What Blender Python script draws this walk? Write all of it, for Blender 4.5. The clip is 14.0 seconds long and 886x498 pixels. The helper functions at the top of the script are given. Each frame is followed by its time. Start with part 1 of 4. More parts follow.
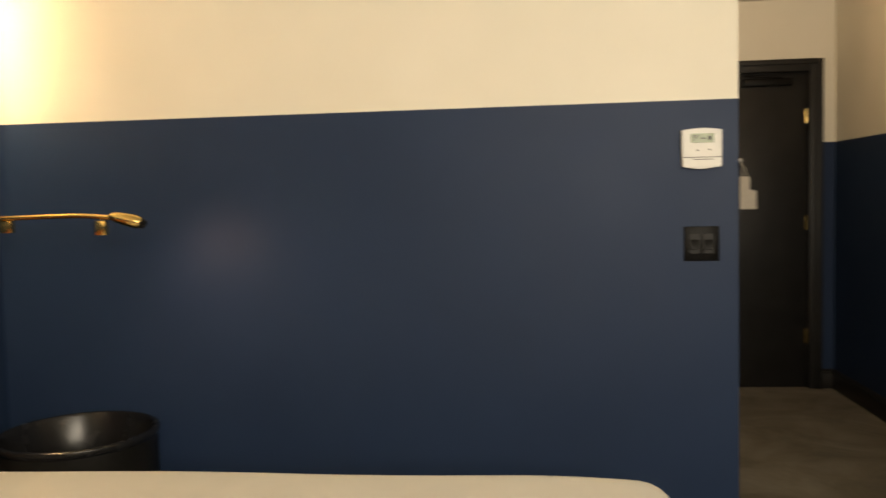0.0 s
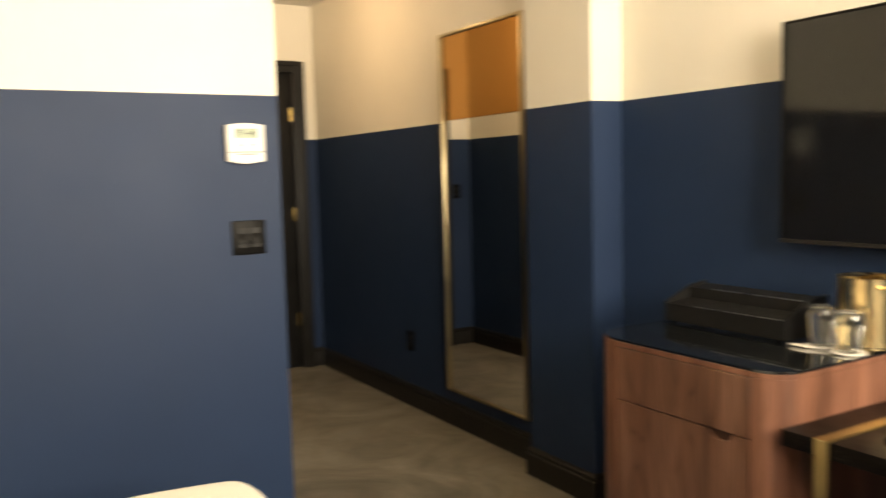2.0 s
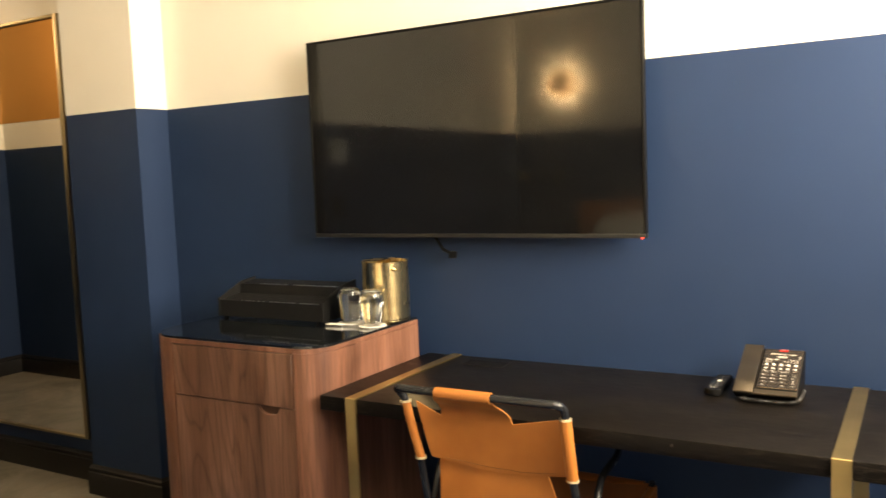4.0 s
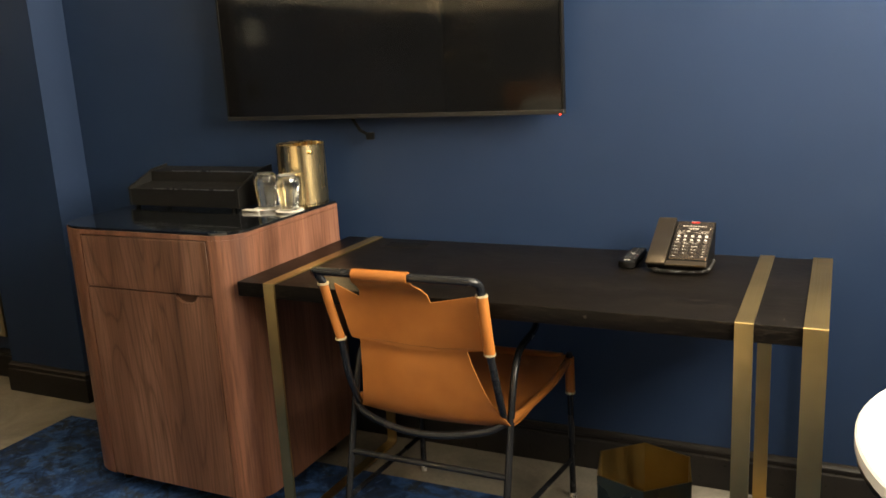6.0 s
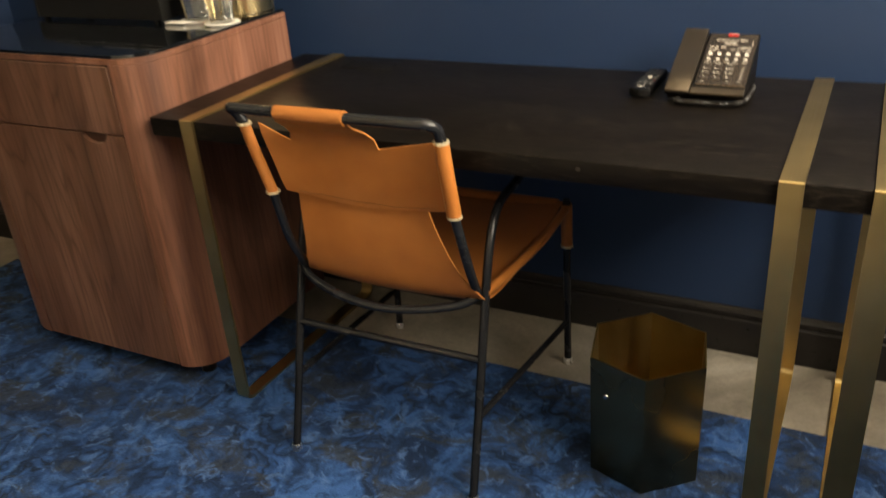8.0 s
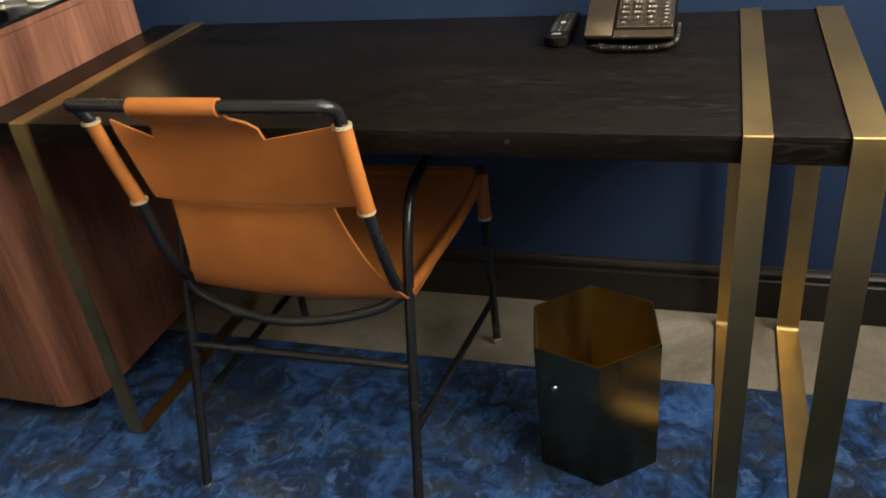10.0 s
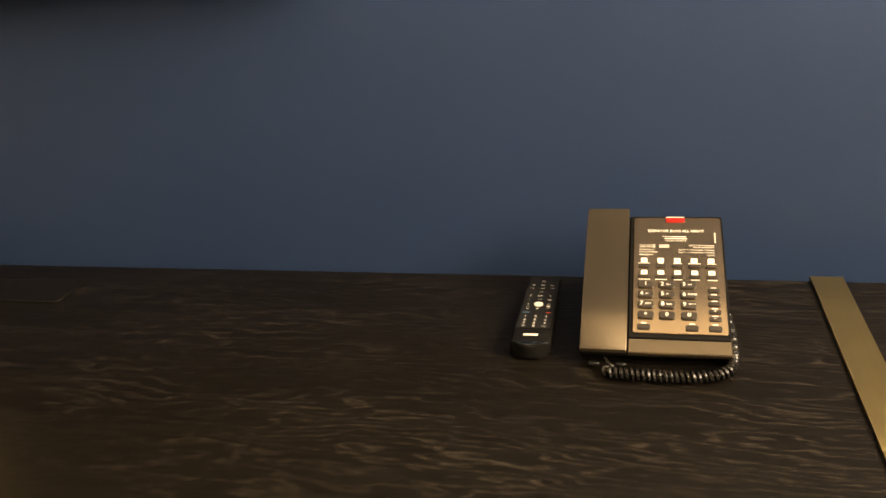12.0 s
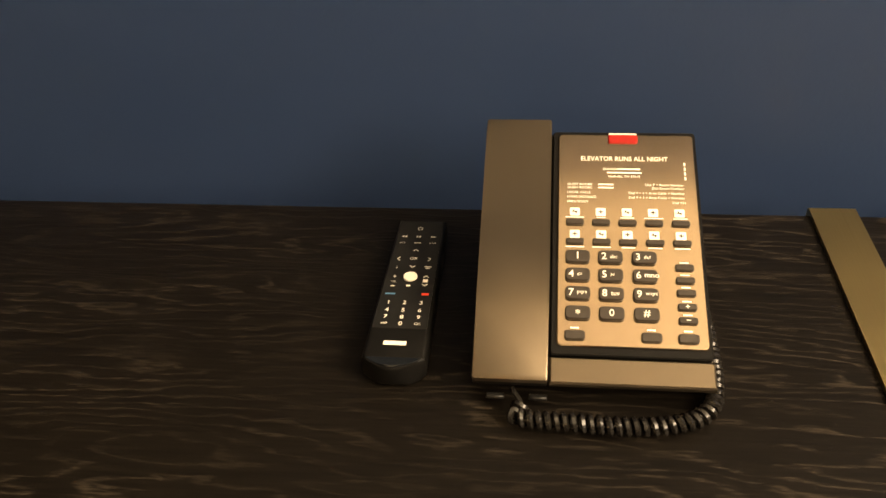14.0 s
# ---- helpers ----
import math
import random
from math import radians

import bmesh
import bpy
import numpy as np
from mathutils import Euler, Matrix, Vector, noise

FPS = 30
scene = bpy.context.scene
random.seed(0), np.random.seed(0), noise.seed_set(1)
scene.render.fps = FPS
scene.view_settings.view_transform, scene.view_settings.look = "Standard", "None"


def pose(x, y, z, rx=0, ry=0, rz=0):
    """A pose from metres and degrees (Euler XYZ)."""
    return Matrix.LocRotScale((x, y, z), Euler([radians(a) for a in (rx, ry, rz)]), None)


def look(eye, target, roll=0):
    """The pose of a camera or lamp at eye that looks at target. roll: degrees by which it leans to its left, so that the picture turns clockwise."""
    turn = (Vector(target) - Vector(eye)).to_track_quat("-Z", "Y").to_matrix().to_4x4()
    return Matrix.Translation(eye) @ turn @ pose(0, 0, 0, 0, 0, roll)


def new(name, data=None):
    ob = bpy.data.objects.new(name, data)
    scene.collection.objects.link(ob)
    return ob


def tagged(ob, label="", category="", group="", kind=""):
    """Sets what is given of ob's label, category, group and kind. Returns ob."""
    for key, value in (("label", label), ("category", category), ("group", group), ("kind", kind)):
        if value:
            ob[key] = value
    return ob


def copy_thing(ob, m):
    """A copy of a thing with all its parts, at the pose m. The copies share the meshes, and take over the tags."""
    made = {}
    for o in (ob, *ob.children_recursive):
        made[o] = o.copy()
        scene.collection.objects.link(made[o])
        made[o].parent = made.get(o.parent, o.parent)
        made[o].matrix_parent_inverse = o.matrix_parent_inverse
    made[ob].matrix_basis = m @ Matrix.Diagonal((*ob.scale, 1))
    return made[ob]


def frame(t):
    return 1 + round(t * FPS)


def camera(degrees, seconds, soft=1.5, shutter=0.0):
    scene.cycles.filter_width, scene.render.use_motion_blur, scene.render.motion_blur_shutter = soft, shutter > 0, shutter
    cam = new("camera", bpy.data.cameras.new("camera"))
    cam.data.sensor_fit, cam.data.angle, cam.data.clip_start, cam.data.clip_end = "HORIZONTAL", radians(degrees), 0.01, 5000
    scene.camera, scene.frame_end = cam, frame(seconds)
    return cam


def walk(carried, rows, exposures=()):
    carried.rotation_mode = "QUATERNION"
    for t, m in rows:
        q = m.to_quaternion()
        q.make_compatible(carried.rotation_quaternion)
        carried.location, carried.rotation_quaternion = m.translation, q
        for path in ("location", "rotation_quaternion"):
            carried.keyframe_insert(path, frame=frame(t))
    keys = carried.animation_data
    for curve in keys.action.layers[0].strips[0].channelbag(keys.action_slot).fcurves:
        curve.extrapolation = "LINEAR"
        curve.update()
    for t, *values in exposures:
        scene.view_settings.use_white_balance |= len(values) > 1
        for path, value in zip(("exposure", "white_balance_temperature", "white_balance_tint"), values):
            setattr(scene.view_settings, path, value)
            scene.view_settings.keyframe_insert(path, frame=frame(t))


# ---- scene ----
cam = camera(56.1, 14.0, 1.5, 0.5)
PATH = [
    (0, (1.120, 2.976, 1.402), (0.917, 4.962, 1.272), -1.46),
    (0.5, (0.989, 2.969, 1.393), (1.092, 4.960, 1.238), -1.06),
    (1, (0.903, 3.068, 1.399), (1.185, 5.041, 1.238), -0.32),
    (1.5, (0.866, 3.119, 1.412), (1.421, 5.033, 1.249), -0.75),
    (2, (0.829, 3.071, 1.413), (1.845, 4.785, 1.234), -1.54),
    (2.5, (0.782, 3.003, 1.407), (2.122, 4.478, 1.239), -1.73),
    (3, (0.759, 2.943, 1.379), (2.309, 4.197, 1.226), -1.73),
    (3.5, (0.743, 2.912, 1.382), (2.396, 4.025, 1.207), -1.98),
    (4, (0.742, 2.892, 1.368), (2.464, 3.894, 1.194), -2.26),
    (4.2, (0.743, 2.888, 1.367), (2.488, 3.850, 1.182), -2.40),
    (6.3, (0.790, 2.869, 1.342), (2.539, 3.711, 0.859), -3.42),
    (6.5, (0.794, 2.888, 1.342), (2.538, 3.728, 0.839), -3.72),
    (7, (0.886, 2.929, 1.338), (2.589, 3.801, 0.753), -4.14),
    (7.5, (1.077, 2.942, 1.313), (2.721, 3.831, 0.599), -3.20),
    (8, (1.266, 2.951, 1.276), (2.843, 3.806, 0.392), -4.39),
    (8.2, (1.315, 2.965, 1.256), (2.883, 3.796, 0.333), -5.50),
    (10.3, (1.530, 3.104, 1.236), (3.177, 3.661, 0.247), -6.50),
    (10.5, (1.592, 3.102, 1.234), (3.267, 3.650, 0.288), -6.10),
    (11, (1.827, 3.101, 1.263), (3.551, 3.688, 0.438), -4.20),
    (11.5, (1.990, 3.145, 1.252), (3.719, 3.764, 0.462), -4.20),
    (12, (2.180, 3.263, 1.239), (3.959, 3.718, 0.448), -5.00),
    (12.5, (2.325, 3.294, 1.214), (4.076, 3.578, 0.291), -3.80),
    (13, (2.503, 3.291, 1.196), (4.166, 3.527, 0.109), -3.20),
    (13.5, (2.562, 3.280, 1.177), (4.167, 3.509, 0.007), -3.80),
    (14, (2.574, 3.281, 1.175), (4.153, 3.507, -0.031), -3.50),
]
walk(cam, [(t, look(eye, target, roll)) for t, eye, target, roll in PATH],
     [(0.0, -0.72, 7700, 10), (0.7, -0.3, 7400, 10), (1.5, 0.2, 7900, 10), (2.5, 0.62, 7700, 10), (4.2, 0.72, 7700, 10), (6.3, 0.28, 7350, 8), (7.0, 0.18, 7150, 8), (7.5, 0.52, 6700, 10), (8.0, 0.12, 7400, 10), (8.4, 0.05, 7200, 10), (10.5, 0.04, 6700, 10), (11.0, 0.18, 6800, 10), (12.0, 0.37, 9600, 13), (13.0, 0.21, 10400, 14), (14.0, 0.15, 10200, 15)])

# ---- world and light ----
world = bpy.data.worlds.new("world")
scene.world = world
world.use_nodes = True
wn = world.node_tree.nodes
sky = wn.new("ShaderNodeTexSky")
sky.sky_type, sky.sun_disc = "NISHITA", False
sky.sun_elevation, sky.sun_rotation = radians(38), radians(0)
world.node_tree.links.new(sky.outputs["Color"], wn["Background"].inputs["Color"])
wn["Background"].inputs["Strength"].default_value = 0.10


def lamp(name, kind, at, power, colour, target=None, size=0.1, size_y=None, spot=None):
    data = bpy.data.lights.new(name, kind)
    data.energy, data.color = power, colour
    if kind == "AREA":
        data.shape, data.size, data.size_y = "RECTANGLE", size, size_y or size
    elif kind in ("POINT", "SPOT"):
        data.shadow_soft_size = size
    if spot:
        data.spot_size, data.spot_blend = radians(spot[0]), spot[1]
    ob = new(name, data)
    ob.matrix_world = look(at, target) if target else Matrix.Translation(at)
    return ob


WARM = (1.0, 0.76, 0.46)
lamp("sun", "SUN", (0, 9, 7), 2.0, (1.0, 0.95, 0.86), (0, 0, 0)).data.angle = radians(0.5)
lamp("window_daylight", "AREA", (2.18, 1.87, 1.94), 165, (1.0, 0.94, 0.84), (2.00, 3.1, 2.04), 1.86, 1.06)
for sy, power in ((5.41, 125), (3.25, 120)):
    lamp("sconce_bulb", "POINT", (-0.735, sy, 2.07), power, WARM, size=0.03)
lamp("corridor_bulb", "POINT", (2.45, 7.75, 2.60), 12, (1.0, 0.72, 0.46), size=0.05)
lamp("reading_bulb", "SPOT", (-0.09, 5.46, 1.300), 7.5, (1.0, 0.66, 0.50), (0.08, 5.83, 1.00), 0.08, spot=(115, 1.0))

# ---- materials ----


class Nodes:
    """A small builder of node materials."""

    def __init__(self, name, rough=0.5, metal=0.0, colour=(0.5, 0.5, 0.5)):
        self.m = bpy.data.materials.new(name)
        self.m.use_nodes = True
        self.t = self.m.node_tree
        self.b = self.t.nodes["Principled BSDF"]
        self.set("Specular IOR Level", 0.32)
        self.set("Roughness", rough), self.set("Metallic", metal), self.set("Base Color", (*colour, 1))

    def set(self, key, value):
        self.b.inputs[key].default_value = value
        return self

    def link(self, a, b):
        self.t.links.new(a, b)

    def coords(self, scale=(1, 1, 1), rot=(0, 0, 0)):
        tc, mp = self.t.nodes.new("ShaderNodeTexCoord"), self.t.nodes.new("ShaderNodeMapping")
        mp.inputs["Scale"].default_value, mp.inputs["Rotation"].default_value = scale, rot
        self.link(tc.outputs["Object"], mp.inputs["Vector"])
        return mp.outputs["Vector"]

    def noise(self, vec, scale, detail=4, rough=0.55, distort=0.0):
        n = self.t.nodes.new("ShaderNodeTexNoise")
        for k, v in (("Scale", scale), ("Detail", detail), ("Roughness", rough), ("Distortion", distort)):
            n.inputs[k].default_value = v
        self.link(vec, n.inputs["Vector"])
        return n.outputs["Fac"]

    def wave(self, vec, scale, distort, detail=2, dscale=1.0, axis="X"):
        n = self.t.nodes.new("ShaderNodeTexWave")
        n.bands_direction = axis
        for k, v in (("Scale", scale), ("Distortion", distort), ("Detail", detail), ("Detail Scale", dscale)):
            n.inputs[k].default_value = v
        self.link(vec, n.inputs["Vector"])
        return n.outputs["Fac"]

    def ramp(self, fac, stops):
        r = self.t.nodes.new("ShaderNodeValToRGB")
        while len(r.color_ramp.elements) < len(stops):
            r.color_ramp.elements.new(0.5)
        for e, (p, c) in zip(r.color_ramp.elements, stops):
            e.position, e.color = p, (*c, 1) if not isinstance(c, (int, float)) else (c, c, c, 1)
        self.link(fac, r.inputs["Fac"])
        return r.outputs["Color"]

    def mix(self, fac, a, b, mode="MIX"):
        n = self.t.nodes.new("ShaderNodeMix")
        n.data_type, n.blend_type = "RGBA", mode
        for sock, v in ((n.inputs[0], fac), (n.inputs[6], a), (n.inputs[7], b)):
            if isinstance(v, (int, float)):
                sock.default_value = v
            elif isinstance(v, tuple):
                sock.default_value = (*v, 1)
            else:
                self.link(v, sock)
        return n.outputs[2]

    def bump(self, height, strength, distance=0.002):
        n = self.t.nodes.new("ShaderNodeBump")
        n.inputs["Strength"].default_value, n.inputs["Distance"].default_value = strength, distance
        self.link(height, n.inputs["Height"])
        self.link(n.outputs["Normal"], self.b.inputs["Normal"])
        return self

    def colour(self, socket):
        self.link(socket, self.b.inputs["Base Color"])
        return self

    def rough(self, socket):
        self.link(socket, self.b.inputs["Roughness"])
        return self


def painted_wall(name, dark, light, gloss, sheen=0.3):
    n = Nodes(name)
    v = n.coords()
    n.colour(n.ramp(n.noise(v, 1.7, 3), [(0.3, dark), (0.7, light)]))
    n.rough(n.ramp(n.noise(v, 6, 4), [(0.3, gloss - 0.02), (0.7, gloss + 0.03)]))
    n.set("Specular IOR Level", sheen)
    return n.bump(n.noise(v, 230, 3), 0.14, 0.0010).m


def contour(n, fac, times):
    """Growth lines: a smooth field folded many times over."""
    m, p = n.t.nodes.new("ShaderNodeMath"), n.t.nodes.new("ShaderNodeMath")
    m.operation, p.operation = "MULTIPLY", "PINGPONG"
    m.inputs[1].default_value, p.inputs[1].default_value = times, 1.0
    n.link(fac, m.inputs[0])
    n.link(m.outputs[0], p.inputs[0])
    return p.outputs[0]


def walnut(name, tone=(1.0, 1.0, 1.0), depth=0.62):
    n = Nodes(name, 0.4)
    field = n.noise(n.coords((1.1, 4.2, 0.42)), 1.5, 2, 0.45, 0.5)
    rings = contour(n, field, 26.0)
    big = n.noise(n.coords((2.2, 5.0, 0.5)), 1.3, 4, 0.55, 0.6)
    grain = n.noise(n.coords((75, 75, 2.6)), 2.2, 5, 0.62)
    leaf = n.noise(n.coords((7.5, 6.0, 0.03)), 1.6, 0)
    c = n.ramp(big, [(0.30, (0.094, 0.046, 0.029)), (0.5, (0.160, 0.080, 0.052)), (0.72, (0.240, 0.129, 0.088))])
    c = n.mix(1.0, c, tone, "MULTIPLY")
    c = n.mix(depth, c, n.ramp(rings, [(0.0, (0.42, 0.36, 0.33)), (0.22, (0.88, 0.86, 0.84)), (0.6, (1, 1, 1))]), "MULTIPLY")
    c = n.mix(0.6, c, n.ramp(grain, [(0.36, (0.48, 0.43, 0.40)), (0.56, (1, 1, 1))]), "MULTIPLY")
    c = n.mix(0.7, c, n.ramp(leaf, [(0.40, (0.74, 0.68, 0.64)), (0.44, (0.96, 0.94, 0.92)), (0.56, (1, 1, 1)), (0.60, (1.2, 1.16, 1.1))]), "MULTIPLY")
    n.colour(c).rough(n.ramp(grain, [(0.3, 0.5), (0.7, 0.38)]))
    return n.bump(grain, 0.10, 0.001).m


def black_oak(name):
    n = Nodes(name, 0.42)
    field = n.noise(n.coords((9, 1.5, 9)), 1.0, 5, 0.56, 0.02)
    axes, run = n.t.nodes.new("ShaderNodeSeparateXYZ"), n.t.nodes.new("ShaderNodeMath")
    n.link(n.coords(), axes.inputs[0])
    run.operation = "MULTIPLY_ADD"
    run.inputs[1].default_value = 3.4
    n.link(axes.outputs[0], run.inputs[0]), n.link(field, run.inputs[2])
    lines = n.ramp(contour(n, run.outputs[0], 44.0), [(0.0, 1.0), (0.20, 0.6), (0.42, 0.0)])
    pores = n.ramp(n.noise(n.coords((520, 60, 520)), 1.0, 3, 0.66), [(0.42, 0.05), (0.58, 1.0)])
    patch = n.ramp(n.noise(n.coords((8, 2.0, 8)), 1.3, 4, 0.62), [(0.40, 0.10), (0.66, 0.85)])
    fine = n.noise(n.coords((420, 20, 420)), 1.0, 3, 0.6)
    streak = n.mix(1.0, n.mix(1.0, lines, pores, "MULTIPLY"), patch, "MULTIPLY")
    c = n.mix(streak, n.ramp(fine, [(0.3, (0.0029, 0.0023, 0.0019)), (0.7, (0.0068, 0.0054, 0.0043))]), (0.037, 0.029, 0.022))
    n.set("Specular IOR Level", 0.09)
    n.colour(c).rough(n.ramp(fine, [(0.3, 0.42), (0.7, 0.31)]))
    return n.bump(n.mix(0.4, fine, lines), 0.22, 0.001).m


def brushed(name, colour, rough, along=(1, 1, 1)):
    n = Nodes(name, rough, 1.0, colour)
    s = n.noise(n.coords(along), 1.0, 3, 0.6)
    blot = n.noise(n.coords(), 5.0, 3)
    dim = tuple(c * 0.72 for c in colour)
    n.colour(n.ramp(blot, [(0.3, dim), (0.7, colour)]))
    n.rough(n.ramp(s, [(0.3, rough - 0.07), (0.7, rough + 0.09)]))
    return n.bump(s, 0.06, 0.0005).m


def leather(name):
    n = Nodes(name, 0.46)
    v = n.coords()
    big = n.noise(v, 7, 4)
    pore = n.t.nodes.new("ShaderNodeTexVoronoi")
    pore.inputs["Scale"].default_value = 520
    n.link(v, pore.inputs["Vector"])
    n.colour(n.ramp(big, [(0.3, (0.29, 0.098, 0.020)), (0.7, (0.385, 0.139, 0.032))]))
    n.rough(n.ramp(big, [(0.3, 0.40), (0.7, 0.52)]))
    return n.bump(pore.outputs["Distance"], 0.12, 0.0006).m


def concrete(name):
    n = Nodes(name, 0.4)
    v = n.coords()
    a, b, c = n.noise(v, 2.1, 6, 0.66, 0.9), n.noise(v, 8, 6, 0.7), n.noise(v, 90, 3)
    col = n.ramp(a, [(0.28, (0.105, 0.092, 0.072)), (0.5, (0.210, 0.187, 0.150)), (0.72, (0.33, 0.298, 0.243))])
    col = n.mix(0.6, col, n.ramp(b, [(0.3, (0.55, 0.54, 0.52)), (0.62, (1, 1, 1))]), "MULTIPLY")
    col = n.mix(0.3, col, n.ramp(c, [(0.35, (0.6, 0.6, 0.6)), (0.6, (1, 1, 1))]), "MULTIPLY")
    n.colour(col).rough(n.ramp(b, [(0.3, 0.33), (0.7, 0.55)]))
    return n.bump(n.mix(0.5, b, c), 0.12, 0.0015).m


def rug_pile(name):
    """Overdyed carpet: faded scrolls and blossoms under blotches of blue."""
    n = Nodes(name, 0.95)
    v = n.coords()
    warp = n.t.nodes.new("ShaderNodeTexNoise")
    warp.inputs["Scale"].default_value, warp.inputs["Detail"].default_value = 5.5, 3
    n.link(v, warp.inputs["Vector"])
    bent = n.t.nodes.new("ShaderNodeVectorMath")
    bent.operation = "MULTIPLY_ADD"
    bent.inputs[1].default_value = (0.20, 0.20, 0.0)
    n.link(warp.outputs["Color"], bent.inputs[0]), n.link(v, bent.inputs[2])
    petals = n.t.nodes.new("ShaderNodeTexVoronoi")
    petals.inputs["Scale"].default_value = 11.0
    n.link(bent.outputs[0], petals.inputs["Vector"])
    curl = contour(n, n.noise(bent.outputs[0], 7.5, 3, 0.55, 0.9), 7.0)
    big = n.noise(v, 2.0, 4, 0.6)
    blot = n.noise(v, 6.5, 6, 0.68, 0.4)
    speck = n.noise(v, 24.0, 5, 0.68, 0.8)
    olive = n.noise(n.coords((1.2, 0.9, 1), (0, 0, 2.1)), 8.0, 6, 0.70, 0.6)
    fine = n.noise(v, 240, 2)
    c = n.ramp(curl, [(0.0, (0.0105, 0.0172, 0.0350)), (0.22, (0.0160, 0.0413, 0.1129)), (0.55, (0.0234, 0.0690, 0.1976)), (0.95, (0.0369, 0.1058, 0.2879))])
    c = n.mix(n.ramp(petals.outputs["Distance"], [(0.10, 0.65), (0.30, 0.0)]), c, (0.0542, 0.1379, 0.3387))
    c = n.mix(n.ramp(blot, [(0.40, 0.8), (0.52, 0.0)]), c, (0.0123, 0.0253, 0.0633))
    c = n.mix(n.ramp(olive, [(0.50, 0.0), (0.60, 0.8)]), c, (0.0369, 0.0425, 0.0451))
    c = n.mix(n.ramp(speck, [(0.55, 0.0), (0.68, 0.85)]), c, (0.0739, 0.1552, 0.3387))
    c = n.mix(n.ramp(speck, [(0.32, 0.8), (0.46, 0.0)]), c, (0.0092, 0.0144, 0.0294))
    c = n.mix(n.ramp(big, [(0.36, 0.4), (0.56, 0.0)]), c, (0.0110, 0.0299, 0.0880))
    c = n.mix(0.5, c, n.ramp(fine, [(0.3, (0.5, 0.5, 0.5)), (0.7, (1, 1, 1))]), "MULTIPLY")
    n.set("Specular IOR Level", 0.10)
    return n.colour(c).bump(n.mix(0.4, fine, blot), 0.5, 0.004).m


def satin(name, colour, rough, metal=0.0, fleck=0.12, scale=40, bump=0.06, haze=0.05):
    n = Nodes(name, rough, metal, colour)
    f = n.noise(n.coords(), scale, 4)
    n.colour(n.ramp(f, [(0.3, tuple(c * (1 - fleck) for c in colour)), (0.7, tuple(min(1, c * (1 + fleck)) for c in colour))]))
    n.rough(n.ramp(f, [(0.3, max(0.02, rough - haze)), (0.7, rough + 1.2 * haze)]))
    return n.bump(f, bump, 0.0006).m


def linen(name, colour):
    n = Nodes(name, 0.85, 0.0, colour)
    v = n.coords()
    folds, weave = n.noise(v, 3.2, 4, 0.6, 0.8), n.noise(v, 420, 2)
    n.colour(n.ramp(folds, [(0.3, tuple(c * 0.93 for c in colour)), (0.7, colour)]))
    return n.bump(n.mix(0.25, folds, weave), 0.25, 0.008).m


def dull(m, level):
    m.node_tree.nodes["Principled BSDF"].inputs["Specular IOR Level"].default_value = level
    return m


def glow(name, colour, strength):
    n = Nodes(name, 0.5, 0.0, colour)
    n.set("Emission Color", (*colour, 1)).set("Emission Strength", strength)
    return n.m


def clear_glass(name, tint=(0.97, 0.985, 0.98)):
    return Nodes(name, 0.02, 0.0, tint).set("Transmission Weight", 1.0).set("IOR", 1.48).m


BLUE = painted_wall("blue_wall_paint", (0.0132, 0.0278, 0.066), (0.0154, 0.0318, 0.075), 0.50, 0.20)
CREAM = painted_wall("cream_wall_paint", (0.74, 0.70, 0.60), (0.79, 0.75, 0.65), 0.55)
CEIL = painted_wall("ceiling_paint", (0.74, 0.71, 0.65), (0.79, 0.76, 0.70), 0.7)
SKIRT = dull(satin("black_skirting_paint", (0.013, 0.0115, 0.0105), 0.32, 0, 0.05, 70, 0.01), 0.30)
FLOOR = concrete("polished_concrete")
RUG = rug_pile("blue_rug_pile")
WALNUT = walnut("walnut_veneer", (0.92, 0.92, 0.92), 0.70)
SIDEWALNUT = walnut("reddish_walnut_veneer", (1.13, 1.03, 1.02), 0.40)
OAK = black_oak("black_oak")
NOTCHSHADE = satin("notch_shade_brown", (0.045, 0.020, 0.012), 0.5)
BRASS = brushed("brushed_brass", (0.56, 0.41, 0.18), 0.36, (5, 900, 5))
GOLD = brushed("polished_brass", (0.78, 0.56, 0.22), 0.16, (3, 3, 300))
FRAMEBRASS = satin("mirror_frame_brass", (0.36, 0.30, 0.19), 0.36, 1.0, 0.03, 8, 0.0)
BUCKET = brushed("bucket_brass", (0.78, 0.61, 0.33), 0.24, (40, 40, 3))
BINBRASS = brushed("bin_brass", (0.50, 0.36, 0.13), 0.36, (30, 30, 4))
BINDARK = satin("bin_blackened_brass", (0.165, 0.130, 0.066), 0.26, 1.0, 0.10, 3, 0.0)
LEATHER = leather("tan_leather")
TUBE = satin("black_steel_tube", (0.010, 0.0105, 0.012), 0.24, 0.0, 0.05, 12, 0.0)
BLACKGLASS = satin("black_table_glass", (0.006, 0.007, 0.008), 0.05, 0, 0.1, 5, 0.0)
BLACKBOX = satin("black_lacquer", (0.009, 0.0088, 0.0085), 0.40, 0, 0.2, 50)
SCREEN = satin("television_screen", (0.0045, 0.0043, 0.004), 0.06, 0, 0.05, 3, 0.0)
BLACKPLASTIC = satin("black_plastic", (0.0048, 0.0045, 0.0043), 0.42, 0, 0.15, 80)
dull(BLACKPLASTIC, 0.09), dull(BLACKBOX, 0.2), dull(BLACKGLASS, 0.5), dull(SCREEN, 0.36), dull(TUBE, 0.32)
SILVER = satin("brushed_silver", (0.62, 0.62, 0.61), 0.28, 1.0, 0.08, 60)
